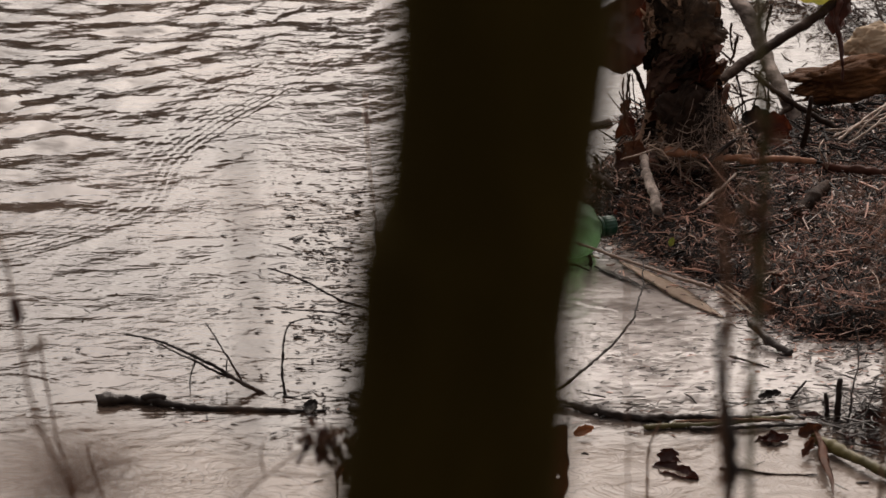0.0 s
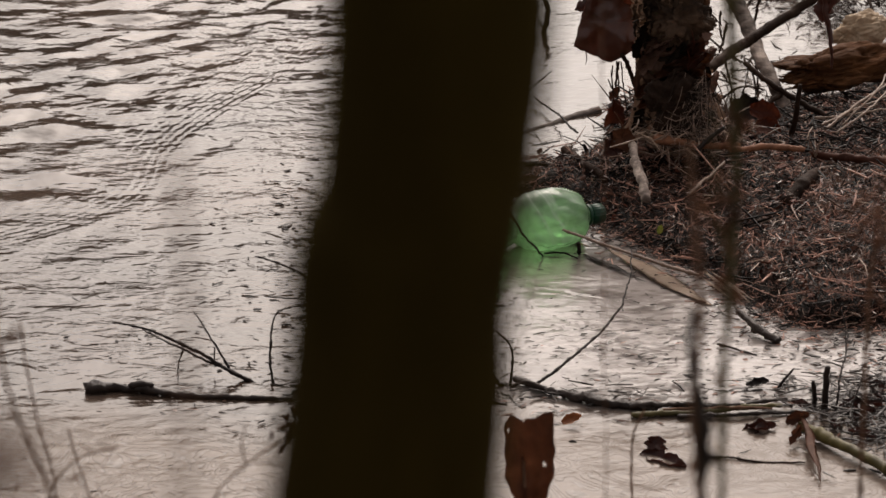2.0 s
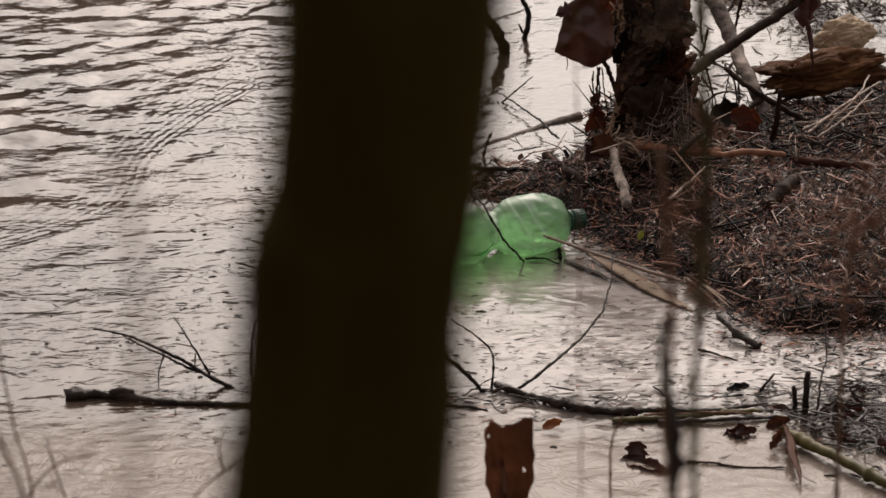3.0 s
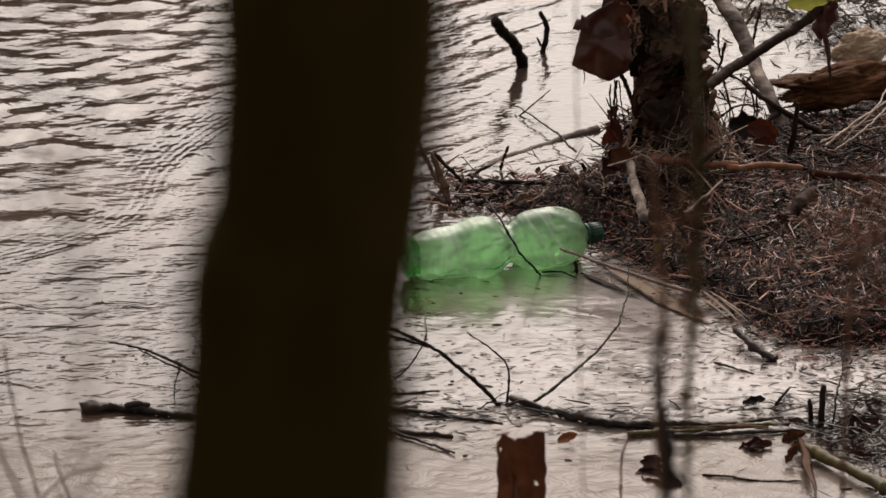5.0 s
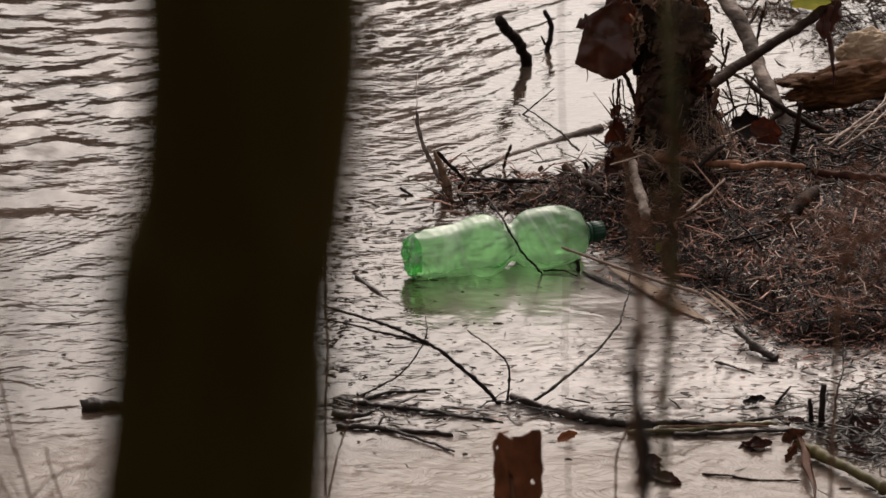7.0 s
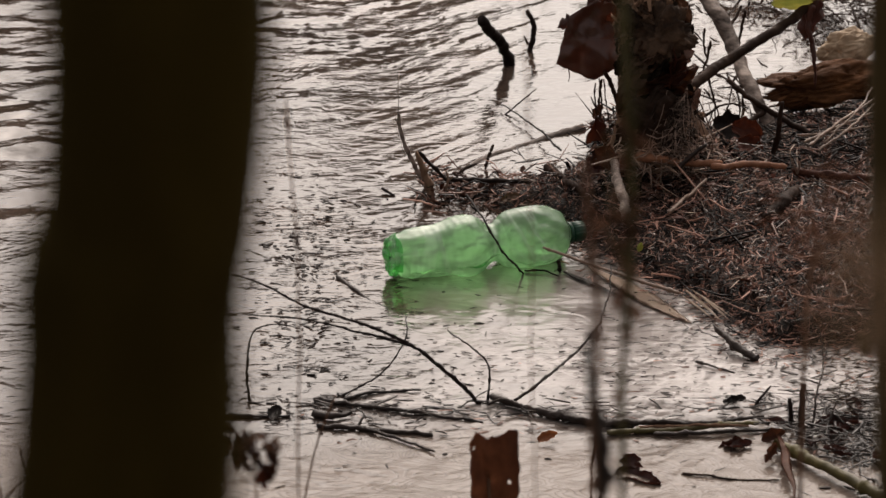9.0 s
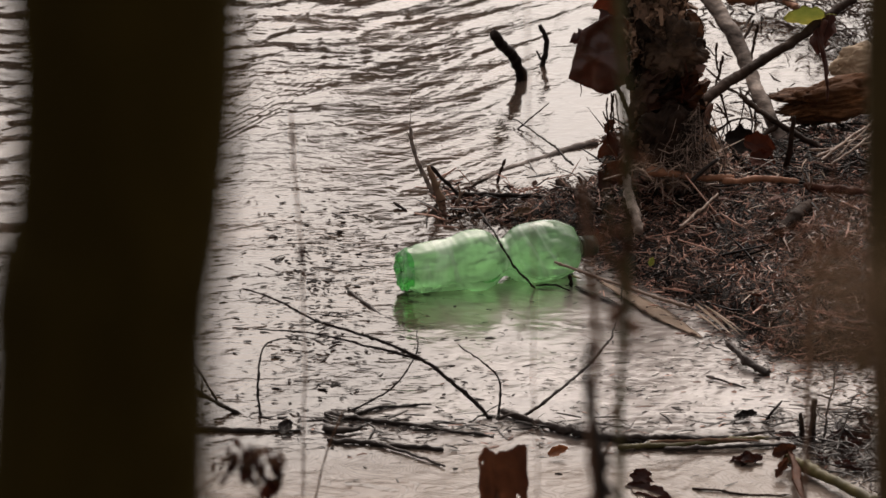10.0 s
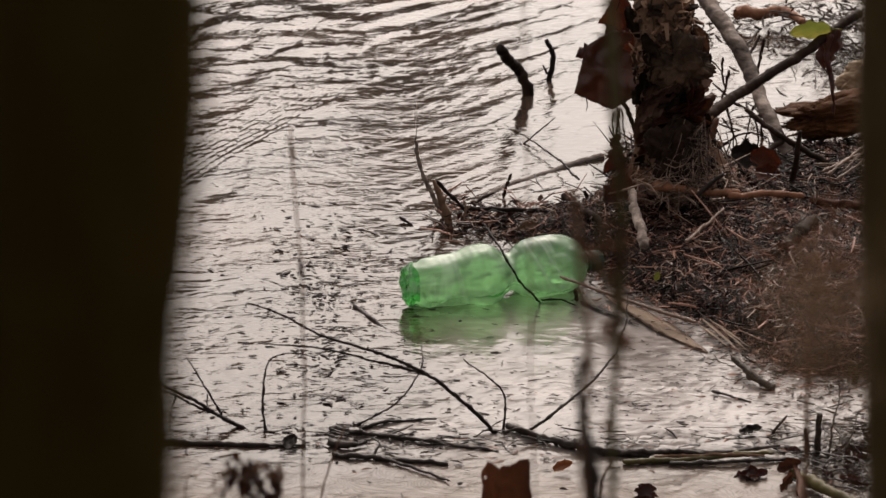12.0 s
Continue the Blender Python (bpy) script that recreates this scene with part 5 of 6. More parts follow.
scraps("foot_straw", STREW, M_straw, "pale straws and twigs strewn at the foot of the stump", "straw", (0.02, 0.07), (0.0012, 0.003), 0.25, 39, 0.7)
scraps("clinging_litter", CLING, M_moss, "crumbs of moss, bark and leaf clinging to the stump", "litter", (0.006, 0.030), (0.002, 0.014), 0.9, 34, 0.5)
# a fan of stringy bast slumped against the foot of the stump
bast = bmesh.new()
for k in range(60):
    u = rnd.gauss(0, 0.6)
    top = Vector((0.452 + 0.030 * u, 0.196 + rnd.gauss(0, 0.006), 0.200 + rnd.gauss(0, 0.012)))
    foot = Vector((0.449 + 0.066 * u + rnd.gauss(0, 0.018), 0.162 + 0.02 * abs(u) + rnd.gauss(0, 0.008), 0.078 + abs(rnd.gauss(0, 0.03))))
    top = top.lerp(foot, max(0, rnd.gauss(0.3, 0.3)))
    mid = top.lerp(foot, 0.5) + Vector((rnd.gauss(0, 0.010), -0.008 + rnd.gauss(0, 0.008), rnd.gauss(0, 0.010)))
    tube(bast, [top, mid, foot], rnd.uniform(0.0005, 0.0014), 0.0004, 4, 0.02)
FIBRES = []
for k in range(330):
    u, v = rnd.random() ** 0.7, rnd.gauss(0, 0.9)
    FIBRES.append((0.450 + 0.048 * u * v, 0.192 - 0.045 * u + rnd.gauss(0, 0.006), 0.200 - 0.125 * u, None))
scraps("bast_shreds", FIBRES, M_fibre, "short shreds of grey brown bast matted at the stump", "bark", (0.012, 0.05), (0.0007, 0.0022), 0.55, 35, 0.5)
tagged(new("slumped_bast", mesh_of("slumped_bast", bast, M_fibre)), "fan of stringy grey brown bast slumped against the stump", "bark", kind="stuff")
broad = new("hanging_leaf")
broad.location = (0.301, 0.380, 0.251)
part("blade", broad_mesh(92), M_wetleaf, broad)
part("leaf_stalk", tube(bmesh.new(), [(0.010, 0.002, 0.066), (0.022, 0.006, 0.080), (0.045, -0.006, 0.086)], 0.0013, 0.0010, 6, 0.006), M_leafdark, broad)
part("leaf_tip", tube(bmesh.new(), [(-0.036, 0.0, -0.054), (-0.034, -0.004, -0.066), (-0.036, -0.004, -0.078)], 0.0012, 0.0006, 6, 0.004), M_leafdark, broad)
tagged(broad, "big dark brown dead leaf hanging beside the stump", "leaf")
lobed_leaf("hanging_leaf", (0.315, 0.365, 0.362), 0.042, (85, 80, 20), M_leafred, "crumpled red brown leaf over the big hanging leaf", 0.5, 88)
lobed_leaf("dead_leaf", (0.303, 0.205, 0.140), 0.032, (75, 60, 35), M_leafred, "red brown dead leaf slumped at the stump's foot", 0.5, 89)
lobed_leaf("dead_leaf", (0.318, 0.155, 0.108), 0.028, (65, 70, -20), M_rust, "brown dead leaf slumped on the litter by the stump", 0.5, 90)
leaf("dead_leaf", (0.284, 0.130, 0.085), 0.05, 0.035, (60, -15, 60), M_leafdark, "dark dead leaf curled on the litter by the stump", 0.4, 0.2, 91, ragged=0.4)
leaf("dead_leaf", (0.452, 0.232, 0.222), 0.028, 0.018, (50, -10, 20), M_orange, "small orange leaf scrap caught under the branch", 0.4, 0.1, 85)
lobed_leaf("hanging_leaf", (0.338, 0.430, 0.301), 0.066, (95, 70, 10), M_leafdark, "crumpled brown dead leaf hanging beside the stump", 0.4, 93)
lobed_leaf("hanging_leaf", (0.371, 0.300, 0.314), 0.050, (80, 100, -30), M_leafred, "crumpled red brown leaf hanging on the stump", 0.5, 94)
for k, (line, a, b) in enumerate([([(0.312, 0.380, 0.170), (0.315, 0.380, 0.126), (0.318, 0.380, 0.070)], 0.0016, 0.0010), ([(0.321, 0.380, 0.179), (0.325, 0.380, 0.131), (0.322, 0.380, 0.070)], 0.0014, 0.0010), ([(0.329, 0.360, 0.200), (0.344, 0.360, 0.163), (0.362, 0.350, 0.120)], 0.0045, 0.0036),
                                  ([(0.328, 0.370, 0.181), (0.332, 0.370, 0.139), (0.342, 0.360, 0.080)], 0.0013, 0.0009), ([(0.305, 0.375, 0.145), (0.325, 0.370, 0.112), (0.352, 0.350, 0.108)], 0.0012, 0.0009)]):
    stick("rootlet", line, a, b, M_branch, "thin brown rootlet hanging beside the stump", "root", "hanging rootlets", 150 + k, 7, 0.003, 0.4)
leaf("dead_leaf", (0.322, 0.372, 0.108), 0.040, 0.022, (85, 70, 160), M_leafdark, "shrivelled dark leaf on a hanging rootlet", 0.6, 0.25, 156, ragged=0.5)
leaf("dead_leaf", (0.285, 0.40, 0.275), 0.05, 0.03, (70, 20, 150), M_leafdark, "dark curled leaf edge behind the hanging leaf", 0.5, 0.2, 157, ragged=0.4)
for k, (line, a) in enumerate([([(0.543, 0.620, 0.179), (0.537, 0.620, 0.151), (0.527, 0.600, 0.129)], 0.0030), ([(0.529, 0.620, 0.206), (0.528, 0.620, 0.168), (0.537, 0.620, 0.142)], 0.0024), ([(0.455, 0.360, 0.290), (0.493, 0.400, 0.256), (0.508, 0.400, 0.237)], 0.0020),
                               ([(0.626, 0.800, 0.195), (0.619, 0.800, 0.156), (0.625, 0.780, 0.000)], 0.0030), ([(0.529, 0.500, 0.153), (0.535, 0.500, 0.116), (0.543, 0.480, 0.060)], 0.0022), ([(0.520, 0.500, 0.126), (0.536, 0.500, 0.110), (0.549, 0.490, 0.060)], 0.0018),
                               ([(0.577, 0.620, 0.113), (0.588, 0.600, 0.096), (0.597, 0.580, 0.020)], 0.0022), ([(0.624, 0.600, 0.113), (0.633, 0.600, 0.085), (0.627, 0.580, 0.010)], 0.0026), ([(0.500, 0.470, 0.060), (0.560, 0.520, 0.090), (0.610, 0.560, 0.070)], 0.0024), ([(0.540, 0.560, 0.010), (0.570, 0.570, 0.055), (0.585, 0.580, 0.120)], 0.0018)]):
    stick("twig", line, a, 0.6 * a, M_branch, "fine brown twig among the leaning branches", "twig", "twigs behind the stump", 160 + k, 7, 0.004, 0.4)
GAP = [(rnd.uniform(0.50, 0.74), rnd.uniform(0.58, 1.05), rnd.uniform(0.0, 0.02), None) for k in range(95)]
scraps("gap_twigs", GAP, M_branch, "loose brown twigs and scraps afloat behind the stump", "twigs", (0.010, 0.05), (0.0015, 0.005), 0.3, 38, 0.6, 0.5)
leaf("dead_leaf", (0.520, 0.330, 0.105), 0.06, 0.05, (60, 10, 20), M_log, "blackish rotten leaf propped on the litter", 0.4, 0.15, 158)
lobed_leaf("hanging_leaf", (0.444, 0.260, 0.304), 0.040, (70, 80, 30), M_stump, "crumpled dark leaf hanging on the stump", 0.5, 95)
lobed_leaf("dead_leaf", (0.437, 0.220, 0.235), 0.035, (60, 70, 25), M_leafred, "rusty dead leaf caught on the stump", 0.5, 87)
leaf("bark_strip", (0.363, 0.284, 0.190), 0.11, 0.06, (40, 55, -20), M_stump, "curled brown bark strip against the stump", 0.5, 0.05, 95)
leaf("dead_leaf", (0.548, 0.276, 0.120), 0.06, 0.045, (50, 20, 15), M_leafred, "dark red dead leaf on the litter", 0.3, 0.15, 96)
leaf("dead_leaf", (0.556, 0.251, 0.100), 0.05, 0.04, (30, 10, -25), M_leafred, "dark red dead leaf on the litter", 0.3, 0.15, 97)
stick("dry_twig", [(0.327, 0.420, 0.165), (0.323, 0.420, 0.123), (0.329, 0.400, 0.076), (0.326, 0.324, 0.070)], 0.0022, 0.0016, M_branch, "thin hanging stem below the dead leaf", "twig", "", 98)
leaf("dead_leaf", (0.330, 0.410, 0.120), 0.03, 0.02, (80, 60, 200), M_leaf, "small shrivelled leaf on a hanging stem", 0.4, 0.2, 99)
stick("branch", [(0.414, 0.240, 0.162), (0.463, 0.290, 0.178), (0.535, 0.380, 0.203), (0.628, 0.450, 0.239), (0.706, 0.520, 0.273), (0.775, 0.580, 0.302)], 0.0102, 0.0082, M_branch,
      "bare grey brown branch leaning over the bank", "branch", "", 100, 12, 0.003, 0.25)
stick("pale_log", [(0.490, 0.920, 0.290), (0.520, 0.860, 0.252), (0.546, 0.800, 0.222), (0.569, 0.740, 0.194), (0.587, 0.700, 0.160), (0.600, 0.640, 0.128), (0.623, 0.560, 0.093), (0.662, 0.490, 0.010)], 0.0175, 0.0115, M_pale, "pale peeling birch pole leaning into the water", "log", "", 101, 14, 0.004, 0.12,
      shoots=[([(0.583, 0.720, 0.175), (0.598, 0.730, 0.192), (0.611, 0.730, 0.220)], 0.004, 0.0025)])
stick("branch", [(0.565, 0.500, 0.142), (0.607, 0.450, 0.114), (0.661, 0.420, 0.089), (0.718, 0.380, 0.066)], 0.005, 0.006, M_branch, "thin grey branch lying over the litter", "branch", "", 102, 8,
      shoots=[([(0.627, 0.440, 0.101), (0.588, 0.400, 0.084), (0.548, 0.360, 0.072)], 0.0055, 0.004)])
stick("twig", [(0.621, 0.254, 0.080), (0.625, 0.220, 0.138), (0.630, 0.220, 0.184)], 0.006, 0.004, M_branch, "short dark upright broken twig on the litter", "twig", "", 103)
stick("red_stalk", [(0.374, 0.176, 0.098), (0.396, 0.164, 0.100), (0.452, 0.150, 0.096), (0.520, 0.149, 0.094)], 0.0085, 0.0068, M_red, "broken red brown stalk lying on the litter", "stalk", "", 104, 14, 0.002, 0.25, profile=[(0, 0.0092), (0.16, 0.0096), (0.22, 0.0072), (0.7, 0.0064), (1, 0.0058)])
stick("red_stalk", [(0.500, 0.146, 0.092), (0.522, 0.140, 0.091), (0.560, 0.140, 0.097), (0.630, 0.140, 0.092)], 0.0062, 0.0052, M_red, "slender red brown stalk lying on the litter", "stalk", "", 105, 14, 0.002, 0.3)
stick("red_stalk", [(0.640, 0.128, 0.090), (0.653, 0.120, 0.088), (0.694, 0.120, 0.084), (0.770, 0.110, 0.078)], 0.0066, 0.0085, M_darkred, "dark red brown stalk lying on the litter", "stalk", "", 106, 14, 0.0012, 0.35)
stick("twig", [(0.441, 0.130, 0.092), (0.462, 0.130, 0.111), (0.489, 0.130, 0.134)], 0.0042, 0.0034, M_log, "short dark twig leaning over the red stalk", "twig", "", 170)
for k, (q, e) in enumerate([((0.655, 0.118, 0.118), 0.002), ((0.632, 0.118, 0.122), 0.0016), ((0.668, 0.118, 0.105), 0.0022)]):
    stick("straw", [(0.645, 0.118, 0.086), q], e, 0.0008, M_straw, "frayed pale straw end beside the red stalk", "straw", "frayed straws", 172 + k, 6)
stick("root", [(0.335, 0.161, 0.100), (0.337, 0.084, 0.085), (0.342, 0.001, 0.075), (0.346, -0.033, 0.060)], 0.0065, 0.0085, M_pale, "pale broken root end sticking from the litter", "root", "", 107, 12, 0.005, 0.5)
stick("stub", [(0.576, -0.042, 0.060), (0.604, -0.010, 0.075), (0.641, 0.054, 0.080)], 0.0125, 0.010, M_branch, "short thick broken branch in the litter", "stick", "", 108, 12, 0.0035, 0.4)
for k, (p, q, r) in enumerate([((0.679, 0.231, 0.100), (0.748, 0.319, 0.120), (0.848, 0.478, 0.120)), ((0.672, 0.251, 0.100), (0.746, 0.318, 0.110), (0.832, 0.409, 0.110)), ((0.694, 0.209, 0.100), (0.749, 0.260, 0.120), (0.818, 0.389, 0.130)), ((0.665, 0.290, 0.100), (0.733, 0.281, 0.110), (0.819, 0.324, 0.110)), ((0.709, 0.251, 0.100), (0.766, 0.311, 0.130), (0.822, 0.451, 0.140))]):
    stick("straw", [p, q, r], 0.0026 - 0.0003 * k, 0.0016, M_straw, "thin pale straw fanned out on the litter", "straw", "fanned straws", 109 + 20 * k)
stick("branch", [(0.224, 0.269, 0.050), (0.247, 0.207, 0.050), (0.271, 0.145, 0.050), (0.292, 0.120, 0.040)], 0.0085, 0.0065, M_branch, "short dark brown branch lying at the bank's edge", "branch", "", 115, 12, 0.004, 0.45)
leaf("green_leaf", (0.354, -0.184, 0.055), 0.016, 0.010, (30, -50, 60), M_leafgreen, "tiny green leaf sprouting from the litter", 0.3, 0.1, 116)
stick("straw", [(0.414, -0.033, 0.070), (0.458, 0.039, 0.080), (0.486, 0.084, 0.090)], 0.003, 0.002, M_straw, "pale bent straw on the litter", "straw", "", 110)
stick("straw", [(0.396, 0.308, 0.110), (0.442, 0.252, 0.110), (0.493, 0.218, 0.100)], 0.003, 0.002, M_straw, "pale straw lying at the stump's foot", "straw", "", 111)


def lump(name, at, size, turn, mat, label, category, rough, seed):
    """A rotten piece of wood or a fungus: a long uneven body with ridges."""
    bm = bmesh.new()
    bmesh.ops.create_icosphere(bm, subdivisions=5, radius=1)
    for v in bm.verts:
        c = v.co.copy()
        q = 1 + rough * noise.noise(c * 1.7 + Vector((seed, 0, 0))) + rough * 0.5 * noise.noise(Vector((c.x * 3, c.y * 9, c.z * 9)) + Vector((seed, 2, 0))) + rough * 0.25 * noise.noise(c * 14)
        v.co = Vector((c.x * size[0], c.y * size[1], c.z * size[2])) * q
    ob = new(name, mesh_of(name, bm, mat))
    ob.matrix_world = pose(*at, *turn)
    return tagged(ob, label, category)


lump("rotten_log", (0.757, 0.603, 0.100), (0.125, 0.05, 0.034), (0, -6, 8), M_rotten, "rotten orange brown log lying on the litter", "log", 0.45, 3)
lump("bark_slab", (0.413, 0.205, 0.150), (0.044, 0.030, 0.050), (0, 0, 0), M_branch, "grey brown cone of fibrous bark at the stump's foot", "bark", 0.6, 22)
lump("bark_slab", (0.420, 0.235, 0.296), (0.040, 0.022, 0.042), (0, 20, 0), M_moss, "crumbling dark lump of bark on the stump", "bark", 0.8, 23)
lump("fungus", (0.819, 0.748, 0.130), (0.054, 0.03, 0.036), (0, -8, 10), M_fungus, "cream coloured fungus behind the rotten log", "fungus", 0.3, 8)
leaf("yellow_leaf", (0.713, 0.500, 0.290), 0.075, 0.05, (55, 8, 178), M_leafgreen, "yellowing green leaf caught on the branch", 0.15, 0.1, 112, 0.02)
stick("hanging_weed", [(0.713, 0.510, 0.278), (0.709, 0.510, 0.235), (0.723, 0.505, 0.183), (0.724, 0.500, 0.125)], 0.007, 0.002, M_leafdark, "dark strand of weed hanging from the branch", "weed", "", 113, 8, 0.004, 0.6)
leaf("hanging_weed", (0.727, 0.510, 0.288), 0.08, 0.045, (90, 75, 190), M_leafdark, "dark clump of dead weed hanging from the branch", 0.5, 0.2, 114, ragged=0.4)

# ---- plants near the camera, out of focus ----
def sapling(line, r0, r1, knots=(), mat=M_trunk, swell=None):
    base = new("young_tree")
    base.location = line[0]
    o = Vector(line[0])
    bm = tube(bmesh.new(), [Vector(p) - o for p in line], r0, r1, 36, 0.008, 0.0, 0.03, 4, swell=swell)
    stem_ob = part("trunk", bm, mat, base)
    for at, r in knots:
        k = bmesh.new()
        bmesh.ops.create_icosphere(k, subdivisions=3, radius=1)
        for v in k.verts:
            q = 1 + 0.25 * noise.noise(v.co * 2.5)
            v.co = Vector((v.co.x * r, v.co.y * r, v.co.z * r * 1.9)) * q + Vector(at) - o
        part("knot", k, mat, stem_ob)
    return base


TRUNK = [(1.20, 0.0225), (1.390, 0.0206), (1.399, 0.0202), (1.410, 0.0201), (1.420, 0.0195), (1.426, 0.0198), (1.433, 0.0197), (1.441, 0.0186), (1.451, 0.0188), (1.461, 0.0191), (1.481, 0.0194), (1.612, 0.0190)]
tagged(sapling([(-0.15, -3.97, 0.10), (-0.062, -3.97, 1.20), (-0.0332, -3.970, 1.390), (-0.0322, -3.970, 1.399), (-0.0314, -3.970, 1.410), (-0.0311, -3.970, 1.420), (-0.0308, -3.970, 1.426), (-0.0298, -3.970, 1.433), (-0.0272, -3.970, 1.441), (-0.0258, -3.970, 1.451), (-0.0246, -3.970, 1.461), (-0.0238, -3.970, 1.471), (-0.0238, -3.970, 1.481), (-0.020, -3.970, 1.612)], 0.0222, 0.0185,
               [((-0.014, -3.978, 1.466), 0.006), ((-0.040, -3.978, 1.432), 0.005)], swell=lambda c: float(np.interp(c.z + 0.10, *zip(*TRUNK)))),
       "young tree with dark brown bark close by", "tree")
stem = sapling([(0.28, -3.30, 0.10), (0.226, -3.300, 1.091), (0.222, -3.300, 1.139), (0.217, -3.300, 1.204), (0.213, -3.300, 1.266), (0.211, -3.300, 1.315), (0.24, -3.30, 2.2)], 0.0102, 0.0084, [((0.207, -3.306, 1.150), 0.003)], M_stem)
tagged(stem, "thin young stem with olive brown bark", "tree")

WEED = "dead weed stems"


def weed(name, line, r0, r1, label, leaves=(), seed=0, shoots=(), profile=None, mat=M_weed):
    """A dry weed stalk with its shrivelled leaves."""
    ob = stick(name, line, r0, r1, mat, label, "weed", WEED, seed, 8, 0.0012, 0.35, shoots, profile=profile)
    o = Vector(line[0])
    for k, (at, L, w, turn, dry, rag) in enumerate(leaves):
        blade_ob = part("withered_leaf", leaf_mesh(L, w, 0.2 if rag < 0.2 else 0.35, 0.05, seed + k, rag, 0.25 if rag < 0.2 else 0.7, 0.0), dry, ob)
        blade_ob.matrix_local = Matrix.Translation(Vector(at) - o) @ pose(0, 0, 0, *turn)
    return ob


def withered(parent, at, spread, n, size, mats, seed):
    """Shrivelled leaves hanging together in a loose ragged bunch, each a part."""
    r = random.Random(seed)
    o = Vector(at) - parent.location
    for k in range(n):
        c = o + Vector((r.gauss(0, spread[0]), r.gauss(0, 0.006), r.gauss(0, spread[1])))
        bm = leaf_mesh(r.uniform(0.6, 1.2) * size, r.uniform(0.3, 0.6) * size, r.uniform(0.3, 0.9), 0.25, seed + k, 0.6)
        ob = part("withered_leaf", bm, r.choice(mats), parent)
        ob.matrix_local = Matrix.Translation(c) @ pose(0, 0, 0, r.uniform(0, 360), r.uniform(20, 100), r.uniform(0, 360))
    return parent


weed("weed_stalk", [(0.09, -3.30, 0.05), (0.098, -3.300, 1.018), (0.095, -3.300, 1.079), (0.092, -3.300, 1.112), (0.093, -3.300, 1.143), (0.091, -3.300, 1.175), (0.088, -3.300, 1.206), (0.085, -3.300, 1.231)], 0.0014, 0.0017,
     "dry brown weed stalk with withered leaves", [((0.101, -3.300, 1.087), 0.018, 0.007, (80, 40, 150), M_weed, 0.5)], 121)
rolled = bpy.data.objects["weed_stalk"]
ROLL = [(1.050, 0.0014), (1.070, 0.0020), (1.087, 0.0030), (1.098, 0.0035), (1.109, 0.0034), (1.120, 0.0028), (1.130, 0.0022), (1.141, 0.0017), (1.162, 0.0015)]
rz = rolled.location.z
part("rolled_leaf", tube(bmesh.new(), [Vector(p) - rolled.location for p in ((0.089, -3.301, 1.155), (0.0895, -3.301, 1.141), (0.0915, -3.301, 1.125), (0.0938, -3.301, 1.109), (0.0954, -3.301, 1.098), (0.0962, -3.301, 1.087), (0.0965, -3.301, 1.055))], 0.004, 0.004, 14, 0.002, 0.003, 0.5, 9, swell=lambda c: float(np.interp(c.z + rz, *zip(*ROLL)))), M_log, rolled, "dark rolled dead leaf")
part("leaf_tail", tube(bmesh.new(), [Vector(p) - rolled.location for p in ((0.097, -3.301, 1.092), (0.102, -3.301, 1.086), (0.109, -3.301, 1.083))], 0.0020, 0.0006, 8, 0.002, 0.002, 0.5, 12), M_log, rolled, "torn tail of the dead leaf")
weed("weed_stalk", [(0.12, -3.30, 0.05), (0.1075, -3.300, 1.018), (0.1045, -3.300, 1.087), (0.1043, -3.300, 1.143), (0.106, -3.300, 1.200), (0.103, -3.300, 1.261), (0.100, -3.300, 1.304), (0.096, -3.300, 1.352)], 0.0006, 0.0017,
     "tall dry brown weed stalk with shrivelled leaves", (), 122, shoots=[([(0.105, -3.300, 1.175), (0.099, -3.300, 1.195), (0.096, -3.300, 1.221), (0.095, -3.300, 1.246)], 0.0007, 0.0004), ([(0.104, -3.300, 1.231), (0.108, -3.300, 1.251), (0.109, -3.300, 1.275)], 0.0008, 0.0004)],
     profile=[(0, 0.0014), (0.72, 0.0012), (0.80, 0.0015), (0.92, 0.0020), (1, 0.0024)], mat=M_cane)
tall = bpy.data.objects["weed_stalk.001"]
withered(tall, (0.104, -3.302, 1.232), (0.004, 0.009), 9, 0.008, [M_weed, M_frond, M_leaf], 400)
withered(tall, (0.099, -3.302, 1.213), (0.004, 0.007), 10, 0.008, [M_weed, M_leaf], 420)
withered(tall, (0.103, -3.302, 1.200), (0.003, 0.009), 8, 0.008, [M_weed, M_leaf], 440)
withered(tall, (0.106, -3.302, 1.165), (0.003, 0.012), 7, 0.009, [M_weed, M_frond], 460)
feathery = weed("weed_stalk", [(0.30, -2.70, 0.05), (0.270, -2.700, 0.799), (0.268, -2.700, 0.895), (0.268, -2.700, 0.931), (0.271, -2.700, 0.963), (0.284, -2.700, 0.990)], 0.0022, 0.0012,
     "thin dry weed stalk with feathery red brown tips", (), 124)
tuft = weed("weed_stalk", [(0.13, -3.98, 0.10), (0.105, -3.980, 1.390), (0.102, -3.980, 1.420), (0.098, -3.980, 1.438)], 0.0006, 0.0004, "pale brown dry weed tuft close by", (), 127)


